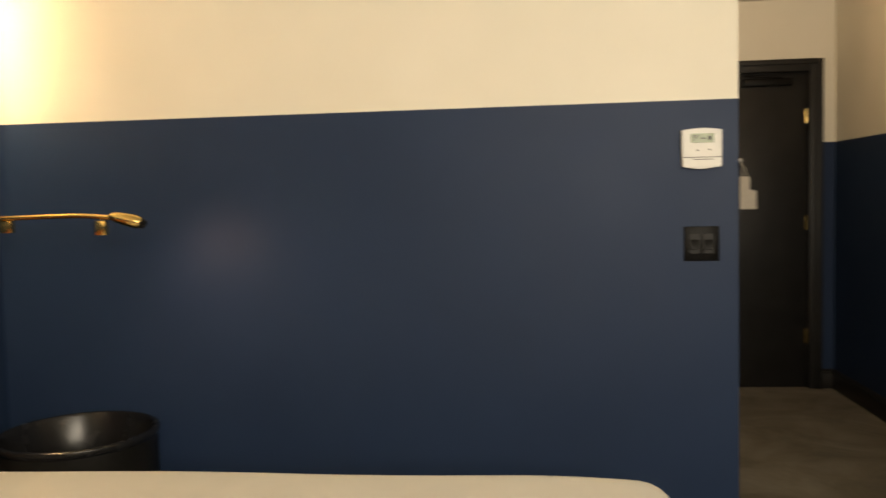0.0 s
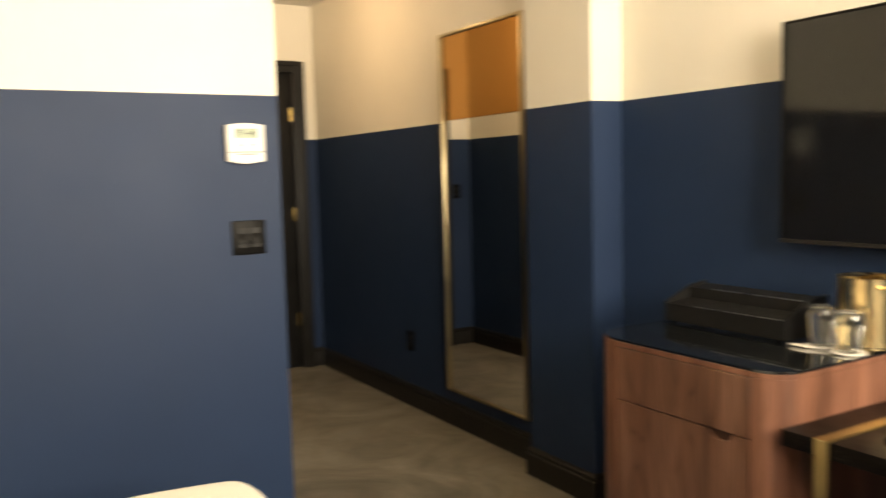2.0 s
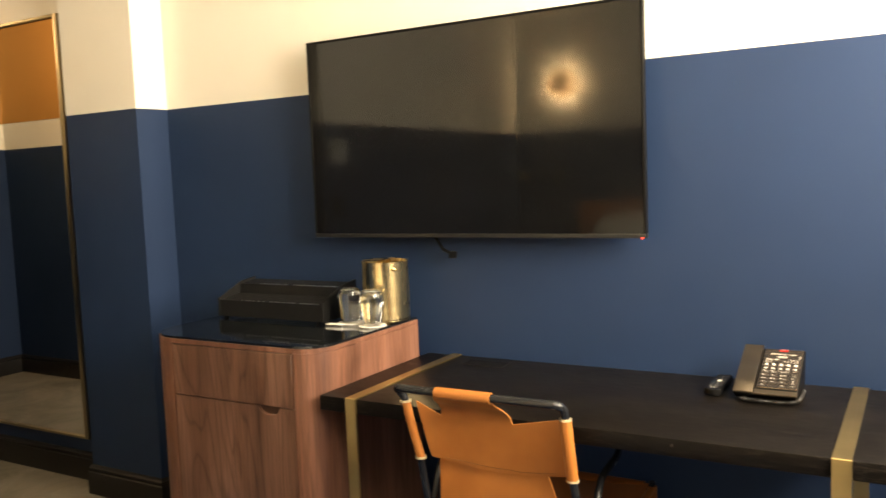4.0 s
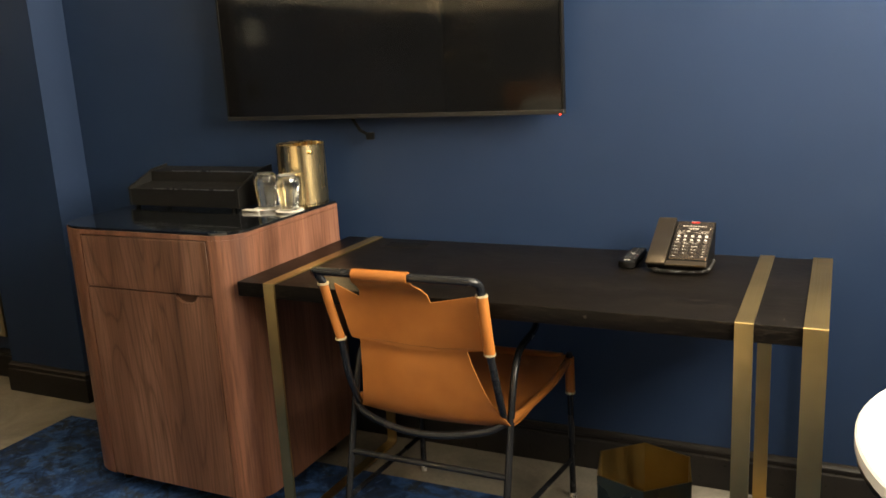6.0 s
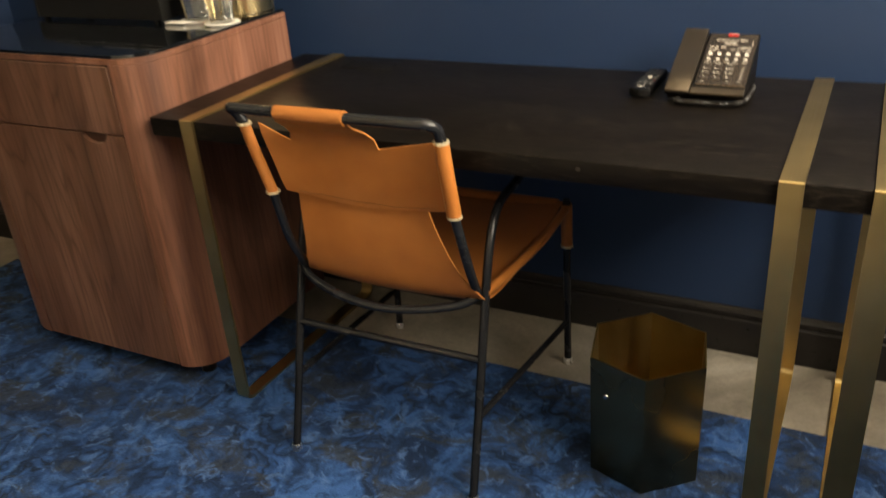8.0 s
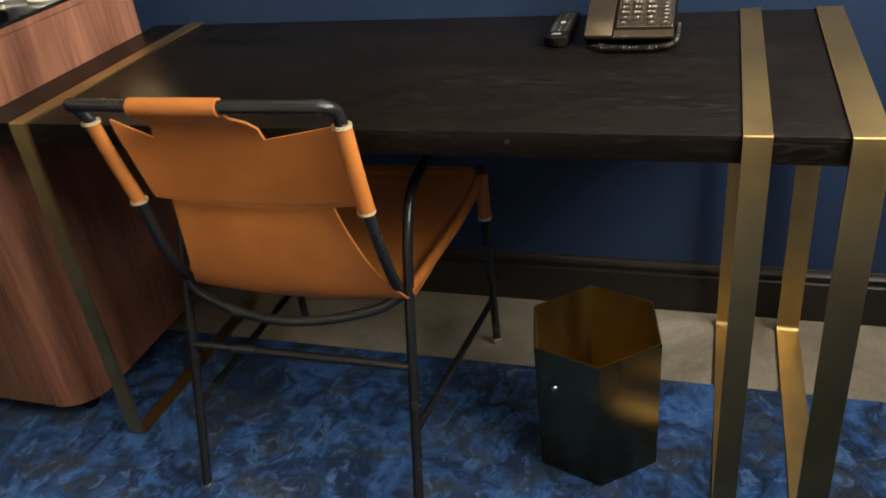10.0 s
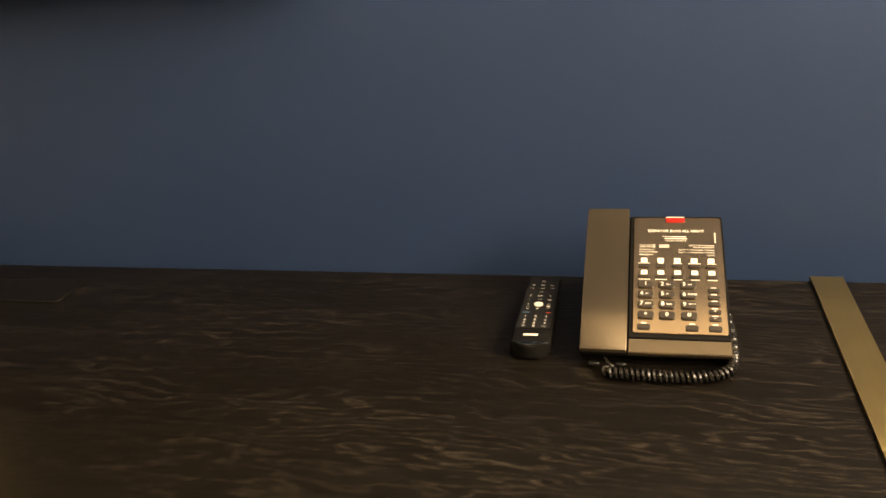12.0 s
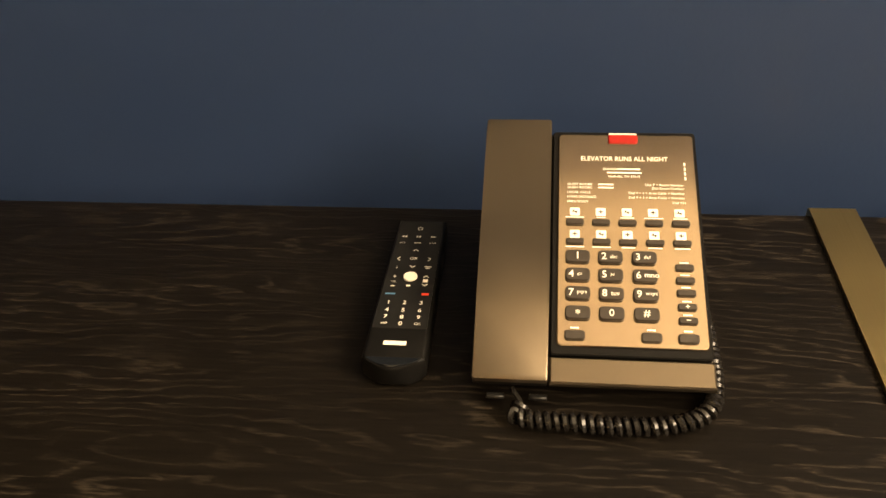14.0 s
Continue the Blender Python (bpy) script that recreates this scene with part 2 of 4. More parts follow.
MIRROR = Nodes("mirror_silvering", 0.015, 1.0, (0.80, 0.79, 0.76)).m
AMBER = Nodes("amber_mirror", 0.05, 1.0, (0.50, 0.25, 0.075)).m
DOORBLACK = satin("black_door_paint", (0.009, 0.0084, 0.008), 0.45, 0, 0.2, 9)
WHITEPLASTIC = satin("white_plastic", (0.72, 0.71, 0.68), 0.42, 0, 0.04, 30, 0.02)
LCD = satin("thermostat_display", (0.22, 0.27, 0.17), 0.25, 0, 0.06, 30, 0.0)
DARKINK = satin("dark_ink", (0.03, 0.03, 0.03), 0.5, 0, 0.1, 60, 0.0)
PAPER = satin("white_card", (0.72, 0.69, 0.62), 0.7, 0, 0.05, 30)
SHEET = linen("white_bed_linen", (0.80, 0.77, 0.70))
TABLEWHITE = satin("white_stone_top", (0.80, 0.79, 0.77), 0.3, 0, 0.04, 4, 0.0)
BRONZE = satin("bronze_plastic", (0.112, 0.088, 0.063), 0.29, 0.80, 0.03, 12, 0.0, 0.012)
FACE = satin("bronze_faceplate", (0.275, 0.206, 0.144), 0.17, 0.92, 0.02, 12, 0.0)
RUBBER = satin("rubber_keys", (0.026, 0.020, 0.0155), 0.40, 0, 0.1, 200, 0.02)
INK = satin("white_print", (0.74, 0.70, 0.62), 0.5, 0, 0.02, 60, 0.0)
RED = Nodes("red_message_lens", 0.25, 0.0, (0.27, 0.014, 0.012)).m
BLUEINK = satin("blue_print", (0.06, 0.16, 0.27), 0.5, 0, 0.05, 60, 0.0)
REDINK = satin("red_print", (0.55, 0.05, 0.03), 0.5, 0, 0.05, 60, 0.0)
CORD = satin("glossy_cord", (0.009, 0.008, 0.0072), 0.20, 0, 0.1, 80, 0.0)
GLASS = clear_glass("clear_glass")
FROST = glow("warm_diffuser", (1.0, 0.66, 0.30), 14.0)
DISCGLOW = glow("amber_disc", (0.9, 0.50, 0.20), 0.9)
RING = satin("pale_brass", (0.66, 0.56, 0.37), 0.30, 0.6, 0.05, 40, 0.0)
LEDRED = glow("red_led", (1.0, 0.04, 0.02), 3.0)
HEADBOARD = leather("headboard_leather")

# ---- builders ----
BASE = {}


def link(name, bm, mats, smooth=True, angle=40):
    """Make one mesh object out of a bmesh and free it."""
    bmesh.ops.recalc_face_normals(bm, faces=bm.faces)
    me = bpy.data.meshes.new(name)
    bm.to_mesh(me)
    bm.free()
    for m in (mats if isinstance(mats, (list, tuple)) else [mats]):
        me.materials.append(m)
    if smooth:
        me.shade_smooth()
        me.set_sharp_from_angle(angle=radians(angle))
    return new(name, me)


def thing(name, base, label, category, group=""):
    """The Empty at the foot of a thing whose parts follow."""
    ob = new(name)
    ob.location = base
    ob.empty_display_size = 0.05
    BASE[ob.name] = Vector(base)
    return tagged(ob, label, category, group)


def part(name, bm, material, parent, label="", smooth=True, angle=40):
    """A mesh given in world metres, linked under a thing or a part."""
    base = BASE[parent.name]
    bmesh.ops.translate(bm, verts=bm.verts, vec=-base)
    ob = link(name, bm, material, smooth, angle)
    ob.parent = parent
    BASE[ob.name] = base
    return tagged(ob, label)


def single(name, bm, material, label, category, group="", angle=40):
    """A thing of one mesh, with its origin at its foot."""
    lo = Vector((min(v.co[i] for v in bm.verts) for i in range(3)))
    hi = Vector((max(v.co[i] for v in bm.verts) for i in range(3)))
    base = Vector(((lo.x + hi.x) / 2, (lo.y + hi.y) / 2, lo.z))
    bmesh.ops.translate(bm, verts=bm.verts, vec=-base)
    ob = link(name, bm, material, True, angle)
    ob.location = base
    BASE[ob.name] = base
    return tagged(ob, label, category, group)


def box(x0, x1, y0, y1, z0, z1, bevel=0.0, seg=2, bm=None):
    own = bmesh.new()
    bmesh.ops.create_cube(own, size=1)
    for v in own.verts:
        v.co = Vector(((x0 + x1) / 2 + v.co.x * (x1 - x0), (y0 + y1) / 2 + v.co.y * (y1 - y0), (z0 + z1) / 2 + v.co.z * (z1 - z0)))
    if bevel:
        bmesh.ops.bevel(own, geom=own.edges[:], offset=bevel, segments=seg, profile=0.5, affect="EDGES")
    return join(bm, own)


def join(bm, own):
    if bm is None:
        return own
    me = bpy.data.meshes.new("join")
    own.to_mesh(me)
    own.free()
    bm.from_mesh(me)
    bpy.data.meshes.remove(me)
    return bm


def prism(points, z0, z1, bevel=0.0, seg=2, bm=None, axis="z"):
    """A flat outline pushed along an axis: points are (x, y), (x, z) or (y, z)."""
    own = bmesh.new()

    def at(p, h):
        return {"z": (p[0], p[1], h), "y": (p[0], h, p[1]), "x": (h, p[0], p[1])}[axis]
    low, top = [own.verts.new(at(p, z0)) for p in points], [own.verts.new(at(p, z1)) for p in points]
    caps = [own.faces.new(low[::-1]), own.faces.new(top)]
    for i in range(len(points)):
        j = (i + 1) % len(points)
        own.faces.new((low[i], low[j], top[j], top[i]))
    if bevel:
        edges = {e for f in caps for e in f.edges}
        bmesh.ops.bevel(own, geom=list(edges), offset=bevel, segments=seg, profile=0.5, affect="EDGES")
    return join(bm, own)


def lathe(profile, centre, seg=32, bm=None, axis="z", turn=0.0):
    """Spin (radius, height) pairs round an axis through centre."""
    own = bmesh.new()
    c = Vector(centre)
    rings = []
    for r, h in profile:
        ring = []
        for i in range(seg if r > 1e-6 else 1):
            a = 2 * math.pi * i / seg + turn
            u, v = r * math.cos(a), r * math.sin(a)
            ring.append(own.verts.new(c + Vector({"z": (u, v, h), "x": (h, u, v), "y": (u, h, v)}[axis])))
        rings.append(ring)
    for a, b in zip(rings, rings[1:]):
        for i in range(max(len(a), len(b))):
            j = (i + 1) % max(len(a), len(b))
            quad = [a[i % len(a)], a[j % len(a)], b[j % len(b)], b[i % len(b)]]
            quad = [v for k, v in enumerate(quad) if v not in quad[:k]]
            if len(quad) > 2:
                own.faces.new(quad)
    return join(bm, own)


def curve_through(points, steps=8):
    """A smooth line through points (Catmull-Rom)."""
    p = [Vector(q) for q in points]
    p = [p[0] * 2 - p[1]] + p + [p[-1] * 2 - p[-2]]
    out = []
    for i in range(1, len(p) - 2):
        for k in range(steps):
            t = k / steps
            a, b, c, d = p[i - 1:i + 3]
            out.append(0.5 * (2 * b + (c - a) * t + (2 * a - 5 * b + 4 * c - d) * t * t + (3 * b - a - 3 * c + d) * t ** 3))
    return out + [p[-2]]


def tube(points, r, seg=10, bm=None, caps=True):
    """A round rod along a line of points."""
    own = bmesh.new()
    pts = [Vector(q) for q in points]
    rings, up = [], None
    for i, q in enumerate(pts):
        way = (pts[min(i + 1, len(pts) - 1)] - pts[max(i - 1, 0)]).normalized()
        if up is None:
            up = way.orthogonal().normalized()
        up = (up - way * up.dot(way)).normalized()
        side = way.cross(up)
        rings.append([own.verts.new(q + r * (math.cos(a) * up + math.sin(a) * side)) for a in (2 * math.pi * k / seg for k in range(seg))])
    for a, b in zip(rings, rings[1:]):
        for i in range(seg):
            j = (i + 1) % seg
            own.faces.new((a[i], a[j], b[j], b[i]))
    if caps:
        own.faces.new(rings[0][::-1]), own.faces.new(rings[-1])
    return join(bm, own)


def rounded(points, radius, seg=6):
    """Outline with its corners rounded; radius may be a list."""
    out, n = [], len(points)
    for i in range(n):
        p, a, b = Vector(points[i]), Vector(points[i - 1]), Vector(points[(i + 1) % n])
        r = radius[i] if isinstance(radius, (list, tuple)) else radius
        if r <= 0:
            out.append(tuple(p))
            continue
        u, w = (a - p).normalized(), (b - p).normalized()
        half = u.angle(w) / 2
        d = r / math.tan(half)
        c = p + (u + w).normalized() * (r / math.sin(half))
        s, e = p + u * d - c, p + w * d - c
        turn = s.angle(e)
        sign = 1 if s.x * e.y - s.y * e.x > 0 else -1
        for k in range(seg + 1):
            q = sign * turn * k / seg
            out.append((c.x + s.x * math.cos(q) - s.y * math.sin(q), c.y + s.x * math.sin(q) + s.y * math.cos(q)))
    return out


def letters(text, place, height=None, width=None, bm=None, align="c"):
    """Flat lettering in the built-in font; place maps its plane into the world."""
    cu = bpy.data.curves.new("letters", "FONT")
    cu.body, cu.resolution_u, cu.offset = text, 2, 0.008
    ob = bpy.data.objects.new("letters", cu)
    me = bpy.data.meshes.new_from_object(ob)
    bpy.data.objects.remove(ob)
    bpy.data.curves.remove(cu)
    xs, ys = [v.co.x for v in me.vertices], [v.co.y for v in me.vertices]
    w, h = max(xs) - min(xs), max(ys) - min(ys)
    sx = sy = (height / h) if height else width / w
    if height and width:
        sx = width / w
    ax = {"c": (max(xs) + min(xs)) / 2, "l": min(xs), "r": max(xs)}[align]
    ay = (max(ys) + min(ys)) / 2
    for v in me.vertices:
        v.co = place @ Vector(((v.co.x - ax) * sx, (v.co.y - ay) * sy, 0))
    bm = bm or bmesh.new()
    bm.from_mesh(me)
    bpy.data.meshes.remove(me)
    return bm


def bar(place, x0, x1, y0, y1, bm=None, h=0.0):
    """A flat printed bar in the plane of place."""
    bm = bm or bmesh.new()
    bm.faces.new([bm.verts.new(place @ Vector((x, y, h))) for x, y in ((x0, y0), (x1, y0), (x1, y1), (x0, y1))])
    return bm

# ---- the room ----
LINE, TOP = 1.695, 2.66
SOUTH = 1.80


def wall(name, outlines, label, doors=()):
    """Painted wall of plan outlines, blue below the line and cream above; an outline may carry its own heights."""
    bm = bmesh.new()
    for item in outlines:
        pts, z0, z1 = item if isinstance(item[1], float) else (item, 0.0, TOP)
        cuts = [z0] + ([LINE] if z0 < LINE < z1 else []) + [z1]
        rings = [[bm.verts.new((x, y, z)) for x, y in pts] for z in cuts]
        bm.faces.new(rings[0][::-1]).material_index = 0
        bm.faces.new(rings[-1]).material_index = 1
        for k, (a, b) in enumerate(zip(rings, rings[1:])):
            for i in range(len(pts)):
                j = (i + 1) % len(pts)
                bm.faces.new((a[i], a[j], b[j], b[i])).material_index = 0 if cuts[k] < LINE else 1
    return tagged(link(name, bm, [BLUE, CREAM], False), label, "wall", kind="structure")


EAST = [(3.25, SOUTH), (3.25, 5.677), (3.10, 5.692), (3.10, 6.14), (3.21, 6.14), (3.21, 8.90)]
wall("wall_east", [EAST + [(3.42, 8.90), (3.42, SOUTH)]], "navy blue and cream painted wall with a boxed column")
wall("wall_partition", [[(-0.80, 5.83), (1.82, 5.83), (1.82, 8.90), (1.70, 8.90), (1.70, 5.95), (-0.80, 5.95)]], "navy blue and cream painted partition wall")
wall("wall_north", [([(1.70, 8.90), (2.10, 8.90), (2.10, 9.04), (1.70, 9.04)], 0.0, TOP),
                    ([(3.05, 8.90), (3.42, 8.90), (3.42, 9.04), (3.05, 9.04)], 0.0, TOP),
                    ([(2.10, 8.90), (3.05, 8.90), (3.05, 9.04), (2.10, 9.04)], 2.19, TOP)], "navy blue and cream painted end wall with the entrance door")
wall("wall_west", [[(-0.94, SOUTH - 0.14), (-0.80, SOUTH - 0.14), (-0.80, 5.95), (-0.94, 5.95)]], "navy blue and cream painted wall behind the bed")
WX0, WX1, WZ0, WZ1 = 1.20, 3.15, 1.35, 2.52
wall("wall_south", [([(-0.80, SOUTH - 0.14), (WX0, SOUTH - 0.14), (WX0, SOUTH), (-0.80, SOUTH)], 0.0, TOP),
                    ([(WX1, SOUTH - 0.14), (3.42, SOUTH - 0.14), (3.42, SOUTH), (WX1, SOUTH)], 0.0, TOP),
                    ([(WX0, SOUTH - 0.14), (WX1, SOUTH - 0.14), (WX1, SOUTH), (WX0, SOUTH)], 0.0, WZ0),
                    ([(WX0, SOUTH - 0.14), (WX1, SOUTH - 0.14), (WX1, SOUTH), (WX0, SOUTH)], WZ1, TOP)], "navy blue and cream painted window wall")

tagged(link("floor", box(-0.94, 3.42, SOUTH - 0.14, 9.04, -0.12, 0.0), FLOOR, False), "worn polished grey-brown concrete floor", "floor", kind="structure")
tagged(link("ceiling", box(-0.94, 3.42, SOUTH - 0.14, 9.04, TOP, TOP + 0.12), CEIL, False), "plain off-white painted ceiling", "ceiling", kind="structure")


def skirting(line, bm=None):
    """Moulded baseboard along a wall line; the room lies to the left of the way walked."""
    own = bmesh.new()
    shape = [(0.0, 0.0), (0.018, 0.0), (0.018, 0.097), (0.0165, 0.101), (0.0115, 0.104), (0.0115, 0.110), (0.0150, 0.115), (0.0140, 0.121), (0.0070, 0.127), (0.0050, 0.132), (0.0, 0.134)]
    p = [Vector(q) for q in line]
    rings = []
    for i, q in enumerate(p):
        ways = [(p[j + 1] - p[j]).normalized() for j in (i - 1, i) if 0 <= j < len(p) - 1]
        normals = [Vector((-w.y, w.x)) for w in ways]
        m = sum(normals, Vector((0, 0))).normalized()
        m = m / max(0.3, m.dot(normals[0]))
        rings.append([own.verts.new((q.x + m.x * d, q.y + m.y * d, z)) for d, z in shape])
    for a, b in zip(rings, rings[1:]):
        for i in range(len(shape) - 1):
            own.faces.new((a[i], b[i], b[i + 1], a[i + 1]))
    own.faces.new(rings[0]), own.faces.new(rings[-1][::-1])
    return join(bm, own)


sk = skirting(EAST)
sk = skirting([(3.21, 8.90), (3.125, 8.90)], sk)
sk = skirting([(2.025, 8.90), (1.82, 8.90), (1.82, 5.83), (-0.80, 5.83), (-0.80, SOUTH), (3.25, SOUTH)], sk)
tagged(link("baseboard", sk, SKIRT, True, 30), "glossy black moulded wooden baseboard", "baseboard", kind="structure")

# window: frame, sill and panes
win = tagged(new("window_1"), "tall black-framed window in two lights", "window", kind="structure")
win.location = ((WX0 + WX1) / 2, SOUTH, WZ0)
BASE["window_1"] = Vector(win.location)
y0, y1 = SOUTH - 0.11, SOUTH - 0.05
fr = box(WX0, WX1, y0, y1, WZ0, WZ0 + 0.05, 0.004)
box(WX0, WX1, y0, y1, WZ1 - 0.05, WZ1, 0.004, bm=fr)
third = (WX1 - WX0) / 2
for k in range(3):
    c = min(max(WX0 + k * third, WX0 + 0.025), WX1 - 0.025)
    box(c - 0.025, c + 0.025, y0, y1, WZ0 + 0.05, WZ1 - 0.05, 0.004, bm=fr)
part("window_frame", fr, SKIRT, win)
part("window_sill", box(WX0 - 0.04, WX1 + 0.04, SOUTH - 0.05, SOUTH + 0.06, WZ0 - 0.03, WZ0 + 0.004, 0.006), SKIRT, win)
for k in range(2):
    pane = part("pane", box(WX0 + k * third + 0.02, WX0 + (k + 1) * third - 0.02, SOUTH - 0.083, SOUTH - 0.077, WZ0 + 0.04, WZ1 - 0.04), GLASS, win)
    pane.visible_shadow = False

# entrance door with its casing
door = tagged(new("door_1"), "closed black panelled entrance door with brass hinges", "door", kind="structure")
door.location = (2.575, 8.90, 0)
BASE["door_1"] = Vector(door.location)
case = bmesh.new()
for a, b, z0, z1 in ((2.03, 2.115, 0.0, 2.255), (3.035, 3.12, 0.0, 2.255)):
    box(a, b, 8.868, 8.904, z0, z1, 0.005, bm=case)
    box(a + (0.0 if a < 2.5 else 0.05), b - (0.05 if a < 2.5 else 0.0), 8.855, 8.869, z0, z1, 0.004, bm=case)
box(2.115, 3.035, 8.868, 8.904, 2.175, 2.255, 0.005, bm=case)
box(2.065, 3.085, 8.855, 8.869, 2.222, 2.257, 0.004, bm=case)
part("door_casing", case, DOORBLACK, door)
part("door_leaf", box(2.101, 3.049, 8.915, 8.96, 0.002, 2.189, 0.002), DOORBLACK, door)
closer = box(2.60, 2.93, 8.885, 8.916, 2.085, 2.135, 0.008)
tube([(2.86, 8.88, 2.14), (2.70, 8.875, 2.15), (2.62, 8.90, 2.16)], 0.007, bm=closer)
part("door_closer", closer, BLACKPLASTIC, door)
for z in (1.875, 1.150, 0.365):
    part("hinge", lathe([(0, -0.05), (0.011, -0.05), (0.011, 0.05), (0, 0.05)], (3.022, 8.905, z), 12), GOLD, door, "polished brass hinge")
lever = lathe([(0, 0), (0.027, 0), (0.027, -0.012), (0.012, -0.014), (0.012, -0.05), (0, -0.05)], (2.19, 8.915, 1.02), 20, axis="y")
tube([(2.19, 8.868, 1.02), (2.31, 8.868, 1.02)], 0.010, bm=lever)
part("door_handle", lever, BLACKPLASTIC, door)
latch = box(2.52, 2.60, 8.895, 8.916, 1.575, 1.600, 0.004)
for k in range(3):
    lathe([(0, 0), (0.008, 0), (0.008, -0.012), (0, -0.014)], (2.535 + 0.025 * k, 8.895, 1.588), 12, axis="y", bm=latch)
part("door_latch", latch, SILVER, door, "small chrome latch bar")
chain = bmesh.new()
for k in range(7):
    z = 1.46 + 0.018 * k
    tube([(2.15 + 0.006 * math.cos(a), 8.90 + 0.004 * math.cos(a), z + 0.012 * math.sin(a)) for a in [k2 * math.pi / 5 for k2 in range(11)]], 0.002, 6, chain)
part("door_chain", chain, SILVER, door)
tag = prism(rounded([(2.585, 1.250), (2.695, 1.250), (2.695, 1.375), (2.650, 1.385), (2.650, 1.475), (2.585, 1.475)], 0.004, 2), 8.905, 8.908, axis="y")
tube([(2.600, 8.9065, 1.470), (2.600, 8.900, 1.530), (2.580, 8.897, 1.580), (2.620, 8.9065, 1.530), (2.630, 8.9065, 1.470)], 0.003, 6, tag)
single("door_hanger", tag, PAPER, "white card privacy sign hanging on the entrance door", "sign")


def plate(name, x, z, y, label, category, w=0.116, h=0.116, gangs=2, group=""):
    """Black wall plate with rockers, facing -y."""
    t = thing(name, (x, y, z - h / 2), label, category, group)
    part("faceplate", box(x - w / 2, x + w / 2, y - 0.007, y, z - h / 2, z + h / 2, 0.003), BLACKPLASTIC, t)
    for k in range(gangs):
        c = x + (k - (gangs - 1) / 2) * 0.046
        part("well", box(c - 0.0175, c + 0.0175, y - 0.0078, y - 0.006, z - 0.034, z + 0.034, 0.001, 1), BLACKBOX, t)
        rocker = prism([(y - 0.0075, z - 0.021), (y - 0.0125, z - 0.019), (y - 0.0095, z + 0.012), (y - 0.0075, z + 0.014)], c - 0.0135, c + 0.0135, 0.001, 1, axis="x")
        part("rocker", rocker, BLACKPLASTIC, t)
    return t


plate("light_switch", 1.699, 1.217, 5.83, "black double rocker light switch on the blue wall", "light switch")
plate("light_switch", 1.955, 1.27, 8.90, "black rocker light switch beside the entrance door", "light switch", w=0.075, gangs=1)
soc = thing("wall_socket", (3.21, 7.50, 0.345), "black electrical outlet low on the corridor wall", "outlet")
part("faceplate", box(3.203, 3.21, 7.463, 7.537, 0.345, 0.465, 0.003), BLACKPLASTIC, soc)
for z in (0.385, 0.425):
    part("receptacle", box(3.200, 3.204, 7.483, 7.517, z - 0.014, z + 0.014, 0.002), BLACKBOX, soc)

# thermostat
th = thing("thermostat", (1.698, 5.83, 1.462), "white plastic wall thermostat with a green display", "thermostat")
outline = [(1.634, 1.476)] + [(1.634 + 0.128 * k / 8, 1.476 - 0.010 * math.sin(math.pi * k / 8)) for k in range(1, 8)] + [(1.762, 1.476), (1.763, 1.594)]
outline += [(1.763 - 0.130 * k / 8, 1.594 + 0.006 * math.sin(math.pi * k / 8)) for k in range(1, 8)] + [(1.633, 1.594)]
part("case", prism(outline, 5.804, 5.83, 0.004, 2, axis="y"), WHITEPLASTIC, th)
part("flap", prism(rounded([(1.637, 1.472), (1.759, 1.472), (1.760, 1.503), (1.636, 1.503)], 0.004, 3), 5.8015, 5.806, 0.001, 1, axis="y"), WHITEPLASTIC, th)
part("flap_groove", box(1.636, 1.760, 5.8025, 5.806, 1.5035, 1.5055), DARKINK, th)
part("display", box(1.661, 1.736, 5.8025, 5.806, 1.552, 1.582, 0.0008, 1), LCD, th, "grey-green liquid crystal display")
lcd = Matrix.Translation((1.698, 5.8022, 1.567)) @ Matrix(((1, 0, 0), (0, 0, -1), (0, 1, 0))).to_4x4()
read = bar(lcd, -0.031, -0.012, 0.006, 0.009)
for a, b, c, d in ((-0.031, -0.016, 0.000, 0.003), (-0.031, -0.024, -0.007, -0.004), (-0.004, 0.012, -0.003, 0.001), (0.019, 0.030, -0.006, 0.006)):
    bar(lcd, a, b, c, d, read)
part("display_marks", read, DARKINK, th, smooth=False)
for x, up in ((1.683, 1), (1.722, -1)):
    arrow = prism([(x - 0.004, 1.528 - 0.003 * up), (x + 0.004, 1.528 - 0.003 * up), (x, 1.528 + 0.004 * up)], 5.803, 5.806, axis="y")
    part("button", arrow, DARKINK, th)
small = bar(Matrix.Translation((1.698, 5.8013, 1.497)) @ Matrix(((1, 0, 0), (0, 0, -1), (0, 1, 0))).to_4x4(), -0.030, 0.034, -0.0012, 0.0012)
part("print", small, DARKINK, th, smooth=False)

# tall mirror in the corridor
mir = thing("wall_mirror", (3.21, 6.648, 0.20), "tall brass-framed wall mirror with an amber upper pane", "mirror")
my0, my1, mz0, mz1 = 6.265, 7.030, 0.205, 2.165
rail = box(3.178, 3.21, my0, my0 + 0.028, mz0, mz1, 0.003)
part("frame_stile", rail, FRAMEBRASS, mir)
part("frame_stile", box(3.178, 3.21, my1 - 0.022, my1, mz0, mz1, 0.003), FRAMEBRASS, mir)
part("frame_rail", box(3.178, 3.21, my0 + 0.028, my1 - 0.022, mz1 - 0.016, mz1, 0.003), FRAMEBRASS, mir)
part("frame_rail", box(3.178, 3.21, my0 + 0.028, my1 - 0.022, mz0, mz0 + 0.012, 0.003), FRAMEBRASS, mir)
part("mirror_pane", box(3.190, 3.209, my0 + 0.028, my1 - 0.022, mz0 + 0.012, 1.700), MIRROR, mir, "clear silvered mirror pane", False)
